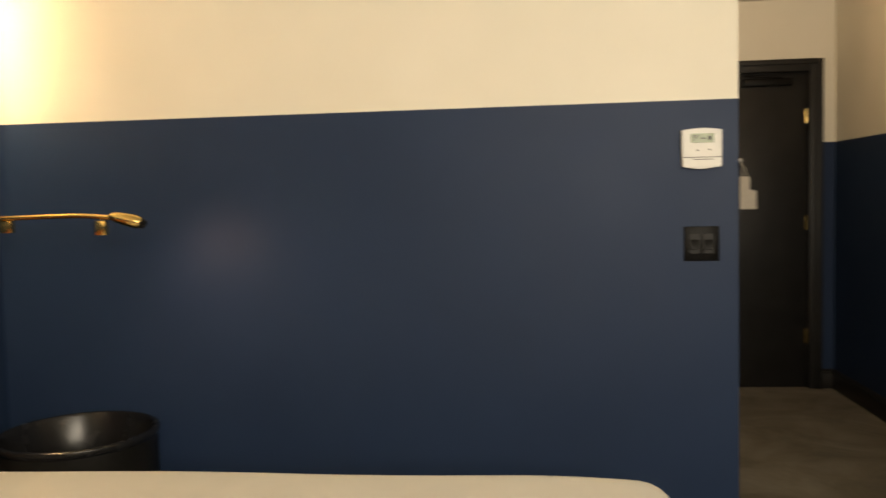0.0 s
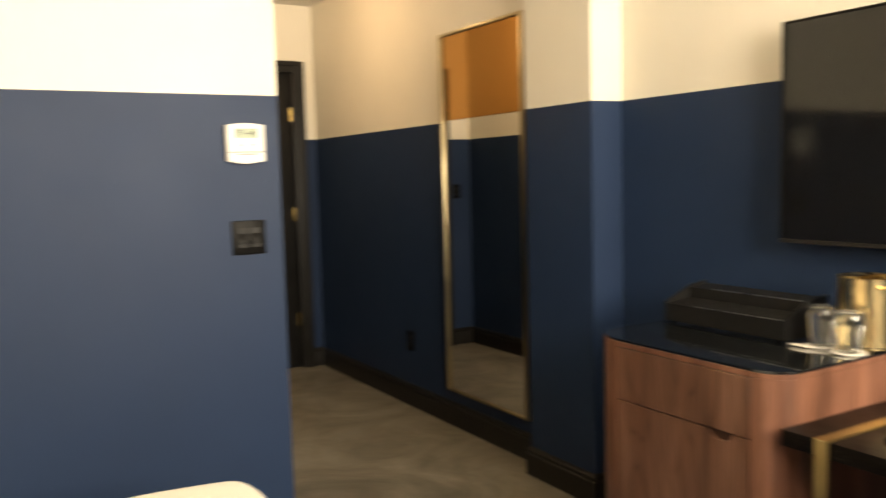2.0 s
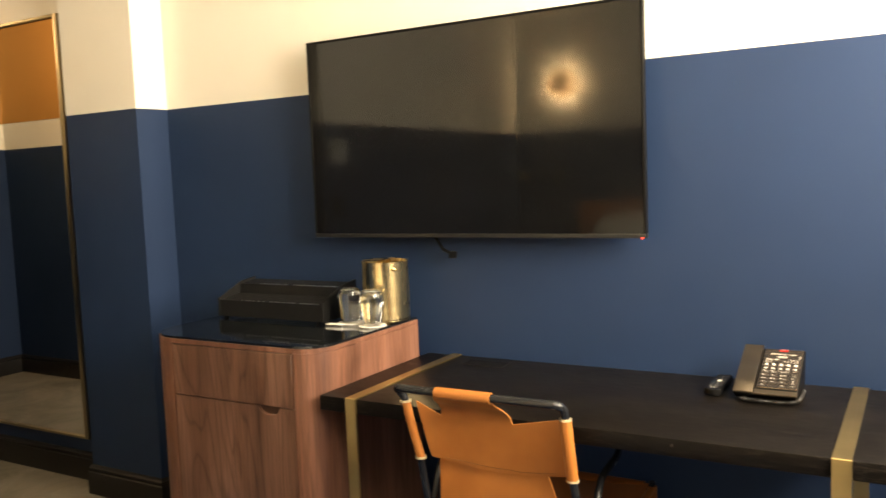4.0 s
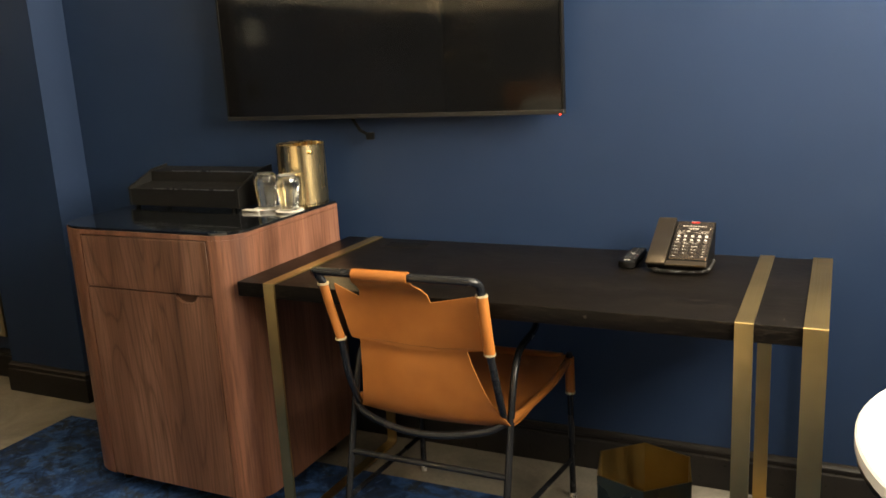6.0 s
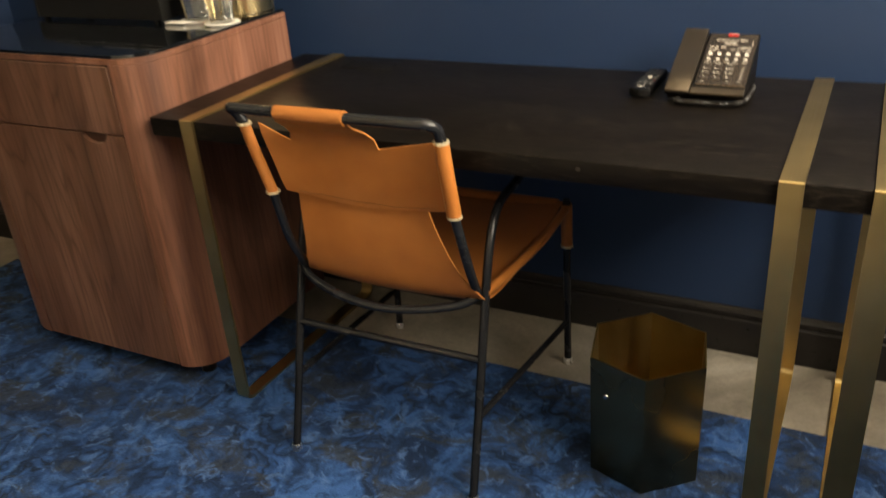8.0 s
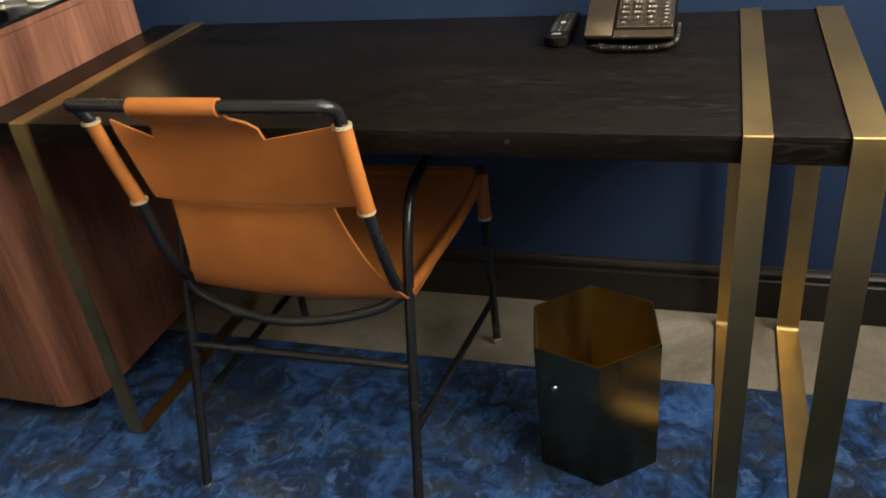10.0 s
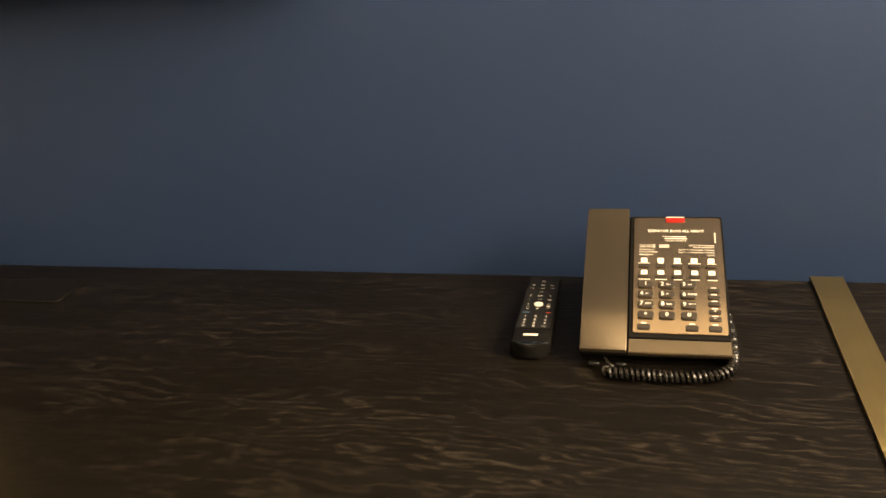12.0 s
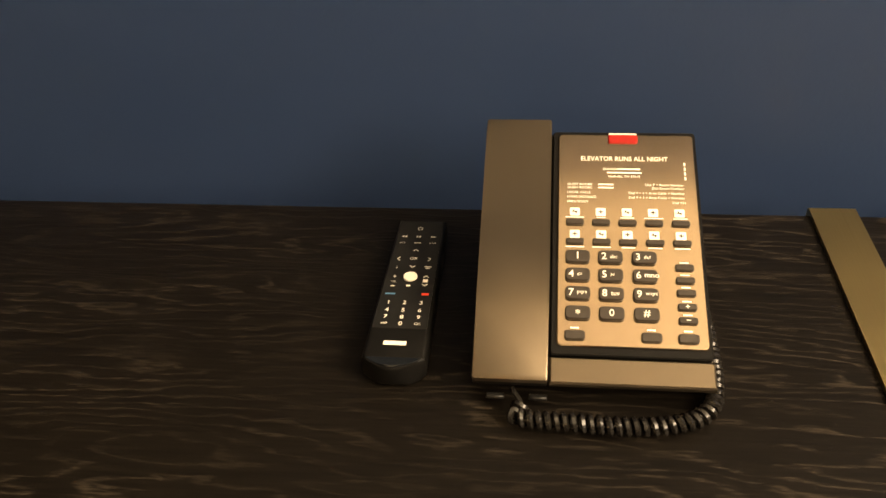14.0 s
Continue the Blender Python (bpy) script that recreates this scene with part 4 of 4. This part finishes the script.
def pillow(cx, cy, cz, tilt):
    bm = bmesh.new()
    bmesh.ops.create_uvsphere(bm, u_segments=24, v_segments=14, radius=1)
    for v in bm.verts:
        x, y, z = v.co
        k = (abs(x) ** 3 + abs(y) ** 3) ** (1 / 3) if abs(x) + abs(y) > 1e-6 else 1
        r = math.hypot(x, y)
        f = r / k if k else 1
        v.co = Vector((x * f * 0.24, y * f * 0.36, z * 0.085))
    bmesh.ops.transform(bm, matrix=pose(cx, cy, cz, 0, tilt, 0), verts=bm.verts)
    return bm


for cy in (3.92, 4.72):
    single("pillow", pillow(-0.50, cy, 0.83, -62), SHEET, "plump white pillow leaning on the headboard", "pillow", "pillows on the bed", 80)

ns = thing("nightstand", (-0.362, 5.530, 0), "round black drum nightstand with a raised rim", "nightstand")
part("drum", lathe([(0, 0.0), (0.240, 0.0), (0.246, 0.006), (0.248, 0.634)], (-0.362, 5.530, 0), 56), BLACKBOX, ns)
part("tray_top", lathe([(0.248, 0.634), (0.253, 0.642), (0.255, 0.650), (0.253, 0.657), (0.247, 0.661), (0.240, 0.660), (0.234, 0.652), (0.231, 0.400), (0.222, 0.390), (0.0, 0.390)], (-0.362, 5.530, 0), 56), TUBE, ns, "deep black tray top with a rounded rim")

rl = thing("reading_lamp", (-0.80, 5.48, 1.335), "polished brass reading lamp on a wall arm", "wall lamp")
part("wall_plate", box(-0.80, -0.785, 5.44, 5.52, 1.27, 1.39, 0.004), GOLD, rl)
part("arm", tube(curve_through([(-0.79, 5.48, 1.357), (-0.52, 5.48, 1.362), (-0.30, 5.48, 1.365), (-0.19, 5.48, 1.357)], 6), 0.008, 12), GOLD, rl)
part("joint", box(-0.555, -0.515, 5.468, 5.492, 1.315, 1.354, 0.003), GOLD, rl)
part("joint", box(-0.235, -0.200, 5.468, 5.492, 1.302, 1.348, 0.003), GOLD, rl)
hd = bmesh.new()
bmesh.ops.create_uvsphere(hd, u_segments=24, v_segments=14, radius=1)
for v in hd.verts:
    k = abs(v.co.x) ** 0.6 * (1 if v.co.x > 0 else -1)
    v.co = Vector((0.058 * k, 0.026 * v.co.y, (0.021 + 0.004 * k) * v.co.z))
bmesh.ops.transform(hd, matrix=pose(-0.135, 5.48, 1.350, 0, 14, 0), verts=hd.verts)
head = part("lamp_head", hd, GOLD, rl)
tip = lathe([(0.0, -0.006), (0.0125, -0.006), (0.0150, 0.000), (0.0155, 0.014), (0.0135, 0.016), (0.012, 0.010), (0.0, 0.010)], (0, 0, 0), 20)
bmesh.ops.transform(tip, matrix=pose(-0.090, 5.480, 1.340, 0, 128, 0), verts=tip.verts)
part("lens_ring", tip, BLACKPLASTIC, head, "black lens ring")

sc = thing("wall_sconce", (-0.80, 5.41, 1.97), "round wall sconce glowing around a dark disc", "wall lamp", "sconces beside the bed")
part("back_plate", lathe([(0, 0.0), (0.05, 0.0), (0.05, 0.012), (0, 0.012)], (-0.80, 5.41, 2.07), 32, axis="x"), GOLD, sc)
part("diffuser", lathe([(0.060, 0.050), (0.112, 0.050), (0.116, 0.056), (0.112, 0.062), (0.060, 0.062)], (-0.80, 5.41, 2.07), 48, axis="x"), FROST, sc, "glowing ring")
part("disc", lathe([(0, 0.075), (0.080, 0.075), (0.086, 0.080), (0.080, 0.085), (0, 0.086)], (-0.80, 5.41, 2.07), 48, axis="x"), DISCGLOW, sc, "dimly glowing amber front disc")
part("stem", lathe([(0, 0.012), (0.012, 0.012), (0.012, 0.076), (0, 0.076)], (-0.80, 5.41, 2.07), 14, axis="x"), GOLD, sc)
copy_thing(sc, Matrix.Translation((-0.80, 3.25, 1.97)))

# ---- telephone ----
PX, PZ = 2.951, 0.780
SL = math.atan2(0.081, 0.189)
PC, PS = math.cos(SL), math.sin(SL)
ph = thing("telephone", (3.045, 3.248, DZ), "bronze and black corded hotel telephone on the desk", "telephone")
ph.location = (3.045, 3.244, DZ)


def face(u, y, h=0.0):
    """The sloping plane of the telephone: u up the slope, y across, h above it."""
    return Matrix(((0, PC, -PS, PX + u * PC - h * PS), (-1, 0, 0, y), (0, PS, PC, PZ + u * PS + h * PC), (0, 0, 0, 1)))


def slab(u0, u1, y0, y1, h0, h1, radius=0.0, bevel=0.0, bm=None, seg=3):
    """A plate on the sloping plane with rounded corners."""
    pts = [(-y1, u0), (-y0, u0), (-y0, u1), (-y1, u1)]
    if radius:
        pts = rounded(pts, radius, seg)
    own = prism(pts, h0, h1, bevel, 1)
    bmesh.ops.transform(own, matrix=face(0, 0), verts=own.verts)
    return join(bm, own)


YA, YB, YS = 3.1705, 3.3255, 3.2765
wedge = [(PX + 0.024, DZ + 0.001), (PX + 0.175, DZ + 0.001), (PX + 0.192, 0.846), (PX + 0.188, PZ + 0.188 * PS / PC - 0.005), (PX + 0.008, PZ - 0.004)]
part("base", prism(wedge, YA + 0.001, YB - 0.001, 0.002, 1, axis="y"), BLACKPLASTIC, ph)
part("front_strip", slab(0.0, 0.0182, YA, YS - 0.001, -0.005, 0.002, 0.0, 0.0012), BRONZE, ph)
part("face_bed", slab(0.0205, 0.203, YA, YS - 0.001, -0.006, 0.000, 0.003, 0.001), BLACKPLASTIC, ph)
plate_ = part("faceplate", slab(0.0265, 0.1990, 3.1728, 3.2710, 0.0, 0.0016, 0.003, 0.0006), FACE, ph, "satin bronze faceplate with white print")
cradle = slab(0.0, 0.205, YS, YB, -0.006, 0.001, 0.002, 0.001)
part("cradle", cradle, BLACKPLASTIC, ph)
hs = [(0.0, 0.003), (0.0005, 0.0075), (0.004, 0.0095), (0.06, 0.0090), (0.105, 0.0092), (0.15, 0.0098), (0.196, 0.0105), (0.2090, 0.0095), (0.2125, 0.0040), (0.19, 0.0012), (0.02, 0.0012)]
grip = prism(hs, 0, YB - YS, 0.0018, 2, axis="x")
for v in grip.verts:
    w, u, h = v.co
    v.co = face(u, YS + w, h - 0.003).translation
part("handset", grip, BRONZE, ph, "bronze handset lying in its cradle", True, 35)
part("message_lamp", slab(0.1905, 0.1988, 3.2128, 3.2346, 0.0005, 0.0028, 0.002, 0.0008), RED, ph, "red message lamp")
part("lamp_cap", slab(0.1994, 0.2004, 3.2136, 3.2338, 0.0, 0.0016), INK, ph)

H = 0.0020


def key(u, y, w, h, label=None, sub=None, rise=0.0042):
    k = part("key", slab(u - h / 2, u + h / 2, y - w / 2, y + w / 2, 0.001, rise, min(w, h) * 0.3, 0.0007), RUBBER, ph)
    if label:
        m = face(u, y + (w * 0.26 if sub else 0.0), rise + 0.0003)
        bm = letters(label, m, height=h * (0.54 if label not in "*" else 0.36))
        if sub:
            letters(sub, face(u - 0.0004, y + w * 0.02, rise + 0.0003), height=h * 0.27, bm=bm, align="l")
        part("key_print", bm, INK, k, smooth=False)
    return k


rows = (0.0930, 0.0788, 0.0646, 0.0500)
for u, names in zip(rows, ((("1", None), ("2", "abc"), ("3", "def")), (("4", "ghi"), ("5", "jkl"), ("6", "mno")), (("7", "pqrs"), ("8", "tuv"), ("9", "wxyz")), (("*", None), ("0", None), ("#", None)))):
    for y, (a, b) in zip((3.2574, 3.2351, 3.2122), names):
        key(u, y, 0.0168, 0.0098, a, b)
for u in (0.1213, 0.1055):
    for k in range(5):
        key(u, 3.2592 - 0.01835 * k, 0.0126, 0.0046, rise=0.0036)
for k, u in enumerate((0.0864, 0.0765, 0.0671, 0.0566, 0.0467)):
    key(u, 3.1855, 0.0126, 0.0050, {3: "+"}.get(k), rise=0.0036)
part("key_print", bar(face(0.0467, 3.1855, 0.0039), -0.0016, 0.0016, -0.0003, 0.0003), INK, ph, smooth=False)
for y in (3.2594, 3.2096, 3.1860):
    key(0.0338, y, 0.0135, 0.0068, rise=0.0036)

pr = letters("ELEVATOR RUNS ALL NIGHT", face(0.1768, 3.2232, H), height=0.0040, width=0.0628)
letters("PHONE:", face(0.1675, 3.2340, H), height=0.0019, bm=pr)
bar(face(0.1675, 3.2205, H), -0.0085, 0.0085, -0.0006, 0.0006, pr)
bar(face(0.1643, 3.2236, H), -0.0125, 0.0125, -0.0006, 0.0006, pr)
letters("Nashville, TN 37219", face(0.1609, 3.2237, H), height=0.0023, bm=pr)
for u, words in ((0.1538, "GUEST ROOMS"), (0.1510, "GUEST ROOMS"), (0.1468, "LOCAL CALLS"), (0.1429, "LONG DISTANCE"), (0.1388, "EMERGENCY")):
    letters(words, face(u, 3.2645, H), height=0.0019, bm=pr, align="l")
for u in (0.1538, 0.1510):
    bar(face(u, 3.2370, H), -0.0055, 0.0055, -0.0006, 0.0006, pr)
for u, words in ((0.1540, "Dial 7 + Room Number"), (0.1510, "Dial Room Number"), (0.1468, "Dial 9 + 1 + Area Code + Number"), (0.1429, "Dial 9 + 1 + Area Code + Number"), (0.1388, "Dial 911")):
    letters(words, face(u, 3.1815, H), height=0.0020, bm=pr, align="r")
for k in range(4):
    bar(face(0.1725 - 0.0042 * k, 3.1802, H), -0.0006, 0.0006, -0.0015, 0.0013, pr)
for u in (0.1255, 0.1012):
    for k in range(5):
        w = (0.0066, 0.0032, 0.0048, 0.0066, 0.0048)[k] if u > 0.11 else (0.0064, 0.0064, 0.0046, 0.0048, 0.0052)[k]
        bar(face(u, 3.2592 - 0.01835 * k, H), -w, w, -0.00045, 0.00045, pr)
for k, u in enumerate((0.0909, 0.0814, 0.0720, 0.0616, 0.0516)):
    bar(face(u - 0.0006, 3.1855, H), -0.003, 0.003, -0.0005, 0.0005, pr)
for y in (3.2594, 3.2096, 3.1860):
    bar(face(0.0393, y, H), -0.0028, 0.0028, -0.0006, 0.0006, pr)
tagged(part("print", pr, INK, plate_, "white printed lettering", False), kind="stuff")
for row, u in enumerate((0.1300, 0.1114)):
    for k in range(5):
        y = 3.2592 - 0.01825 * k
        ic = part("icon", slab(u - 0.0033, u + 0.0033, y - 0.0035, y + 0.0035, H - 0.0002, H + 0.0002, 0.0008), INK, plate_, "small white square icon", False)
        g = face(u, y, H + 0.0005)
        mark = bar(g, -0.0017, 0.0017, -0.0004, 0.0004)
        if (row + k) % 2:
            bar(g, -0.0004, 0.0004, -0.0015, 0.0015, mark, 0.0001)
        else:
            bar(g, -0.0013, -0.0003, 0.0004, 0.0014, mark, 0.0001), bar(g, 0.0003, 0.0013, -0.0014, -0.0004, mark, 0.0001)
        part("icon_mark", mark, RUBBER, plate_, smooth=False)
for y in (YB - 0.015, YS + 0.006):
    part("socket_trim", box(PX - 0.0002, PX + 0.004, y - 0.006, y + 0.006, 0.7635, 0.7665, 0.0008, 1), BLACKBOX, ph)

# coiled cord from the handset round the front to the side
core = curve_through([(2.9545, 3.2995, 0.771), (2.943, 3.293, 0.768), (2.936, 3.2975, 0.7665), (2.9325, 3.285, 0.7665), (2.9315, 3.258, 0.7665), (2.930, 3.232, 0.7665), (2.932, 3.205, 0.7665),
                      (2.9385, 3.184, 0.7665), (2.952, 3.171, 0.7665), (2.978, 3.1665, 0.7665), (3.02, 3.1655, 0.7665), (3.06, 3.1665, 0.767)], 60)
coil = core[70:]
part("cord_lead", tube(core[0:72:4], 0.0017, 8), CORD, ph)
pts, total = [], 0.0
for a, b in zip(coil, coil[1:]):
    way = (b - a).normalized()
    flat = Vector((-way.y, way.x, 0)).normalized()
    up = way.cross(flat)
    total += (b - a).length
    for k in range(2):
        q = a.lerp(b, k / 2)
        ang = 2 * math.pi * (total + (b - a).length * (k - 2) / 2) / 0.0055
        pts.append(q + 0.0045 * (math.cos(ang) * flat + math.sin(ang) * up))
part("coiled_cord", tube(pts, 0.0022, 6), CORD, ph, "glossy black coiled cord")

# ---- remote control ----
rc = thing("remote_control", (3.03, 3.380, DZ), "slim black television remote control with white print", "remote control")
rc.location = (3.041, 3.376, DZ)


def rem(x, y, h=0.0):
    """Plane of the remote's top: lettering reads from the room."""
    return Matrix(((0, 1, 0, x), (-1, 0, 0, y), (0, 0, 1, 0.7785 + h), (0, 0, 0, 1)))


ol = [(3.122, 3.3605), (3.122, 3.3995), (2.960, 3.4030)] + [(2.960 - 0.0098 * math.sin(math.pi * k / 10), 3.4030 - 0.0445 * k / 10) for k in range(1, 10)] + [(2.960, 3.3585)]
body = prism(ol, DZ, 0.7780, 0.003, 3)
part("body", body, BLACKPLASTIC, rc, "", True, 35)
part("key_panel", prism([(3.119, 3.3625), (3.119, 3.3975), (2.989, 3.4005), (2.989, 3.3610)], 0.7780, 0.7784), BLACKBOX, rc, "", False)
part("end_cap", prism([(2.9605, 3.4022), (2.9605, 3.3593)] + [(2.9605 - 0.0092 * math.sin(math.pi * k / 10), 3.3593 + 0.0429 * k / 10) for k in range(1, 10)], 0.7770, 0.7788, 0.0008, 1), BLACKGLASS, rc, "glossy end cap")
part("ok_ring", lathe([(0, 0.0), (0.0052, 0.0), (0.0052, 0.0012), (0, 0.0016)], (3.046, 3.3803, 0.7784), 24), INK, rc, "white round home key")
pr = bmesh.new()
yl, ym, yr = 3.3925, 3.3806, 3.3685
for u, names in ((3.0168, "123"), (3.0085, "456"), (3.0010, "789")):
    for y, d in zip((yl, ym, yr), names):
        letters(d, rem(u, y), height=0.0040, bm=pr)
letters("0", rem(2.994, ym), height=0.0042, bm=pr)
letters("SAP", rem(2.994, yl), height=0.0020, bm=pr)
letters("CC", rem(2.994, yr), height=0.0024, bm=pr)
letters("OK", rem(3.069, ym), height=0.0030, bm=pr)
for y, wd in ((yl, "BACK"), (ym, "MENU"), (yr, "GUIDE")):
    letters(wd, rem(3.0895, y), height=0.0014, bm=pr)
letters("VOL", rem(3.0405, yl), height=0.0014, bm=pr)
letters("+", rem(3.0465, yl), height=0.0026, bm=pr)
bar(rem(3.0352, yl), -0.0016, 0.0016, -0.0004, 0.0004, pr)
letters("i", rem(3.0575, yl), height=0.0028, bm=pr)
bar(rem(3.0583, yr), -0.0026, 0.0026, 0.0002, 0.0012, pr), bar(rem(3.0583, yr), -0.0016, 0.0016, -0.0016, -0.0006, pr)
bar(rem(3.0420, yr), -0.0018, 0.0018, -0.0017, 0.0017, pr)


def chevron(x, y, dx, dy, bm):
    """A small arrow head printed at x, y."""
    m = rem(x, y)
    for s in (-1, 1):
        a, b = Vector((dx, dy)) * 0.0011, Vector((-dx * 0.0011 + s * dy * 0.0021, -dy * 0.0011 + s * dx * 0.0021))
        n = Vector((-(b - a).y, (b - a).x)).normalized() * 0.0003
        bm.faces.new([bm.verts.new(m @ Vector((q.x, q.y, 0))) for q in (a - n, b - n, b + n, a + n)])


for x, y, dx, dy in ((3.0795, ym, 0, 1), (3.0590, ym, 0, -1), (3.0685, yl, -1, 0), (3.0685, yr, 1, 0), (3.0470, yr, 0, 1), (3.0372, yr, 0, -1)):
    chevron(x, y, dx, dy, pr)
for y, s in ((yl, -1), (yr, 1)):
    for k in (-1, 0):
        m = rem(3.0978, y)
        pr.faces.new([pr.verts.new(m @ Vector((s * (k * 0.0022 + d) + 0.0, e, 0))) for d, e in ((0.0, -0.0011), (0.0021, 0.0), (0.0, 0.0011))])
bar(rem(3.0978, ym), -0.0018, -0.0006, -0.0010, 0.0010, pr), bar(rem(3.0978, ym), 0.0002, 0.0018, -0.0010, 0.0010, pr)
bar(rem(3.0360, ym), -0.0016, 0.0014, -0.0010, 0.0010, pr)
tagged(part("print", pr, INK, rc, "white printed key legends", False), kind="stuff")
ring = bmesh.new()
m = rem(3.1088, ym)
for k in range(12):
    a, b = 0.55 + 5.2 * k / 12, 0.55 + 5.2 * (k + 1) / 12
    ring.faces.new([ring.verts.new(m @ Vector((r * math.sin(q), r * math.cos(q), 0))) for q, r in ((a, 0.0021), (b, 0.0021), (b, 0.0015), (a, 0.0015))])
bar(m, -0.0003, 0.0003, 0.0004, 0.0026, ring)
part("power_symbol", ring, INK, rc, smooth=False)
part("colour_mark", bar(rem(3.0262, yl), -0.0042, 0.0034, -0.0009, 0.0009), BLUEINK, rc, "blue printed mark", False)
part("colour_mark", bar(rem(3.0265, yr - 0.0008), -0.0016, 0.0036, -0.0013, 0.0013), REDINK, rc, "red printed mark", False)
part("maker_mark", bar(rem(2.9735, 3.3812), -0.0082, 0.0078, -0.0016, 0.0024), INK, rc, "white printed mark", False)
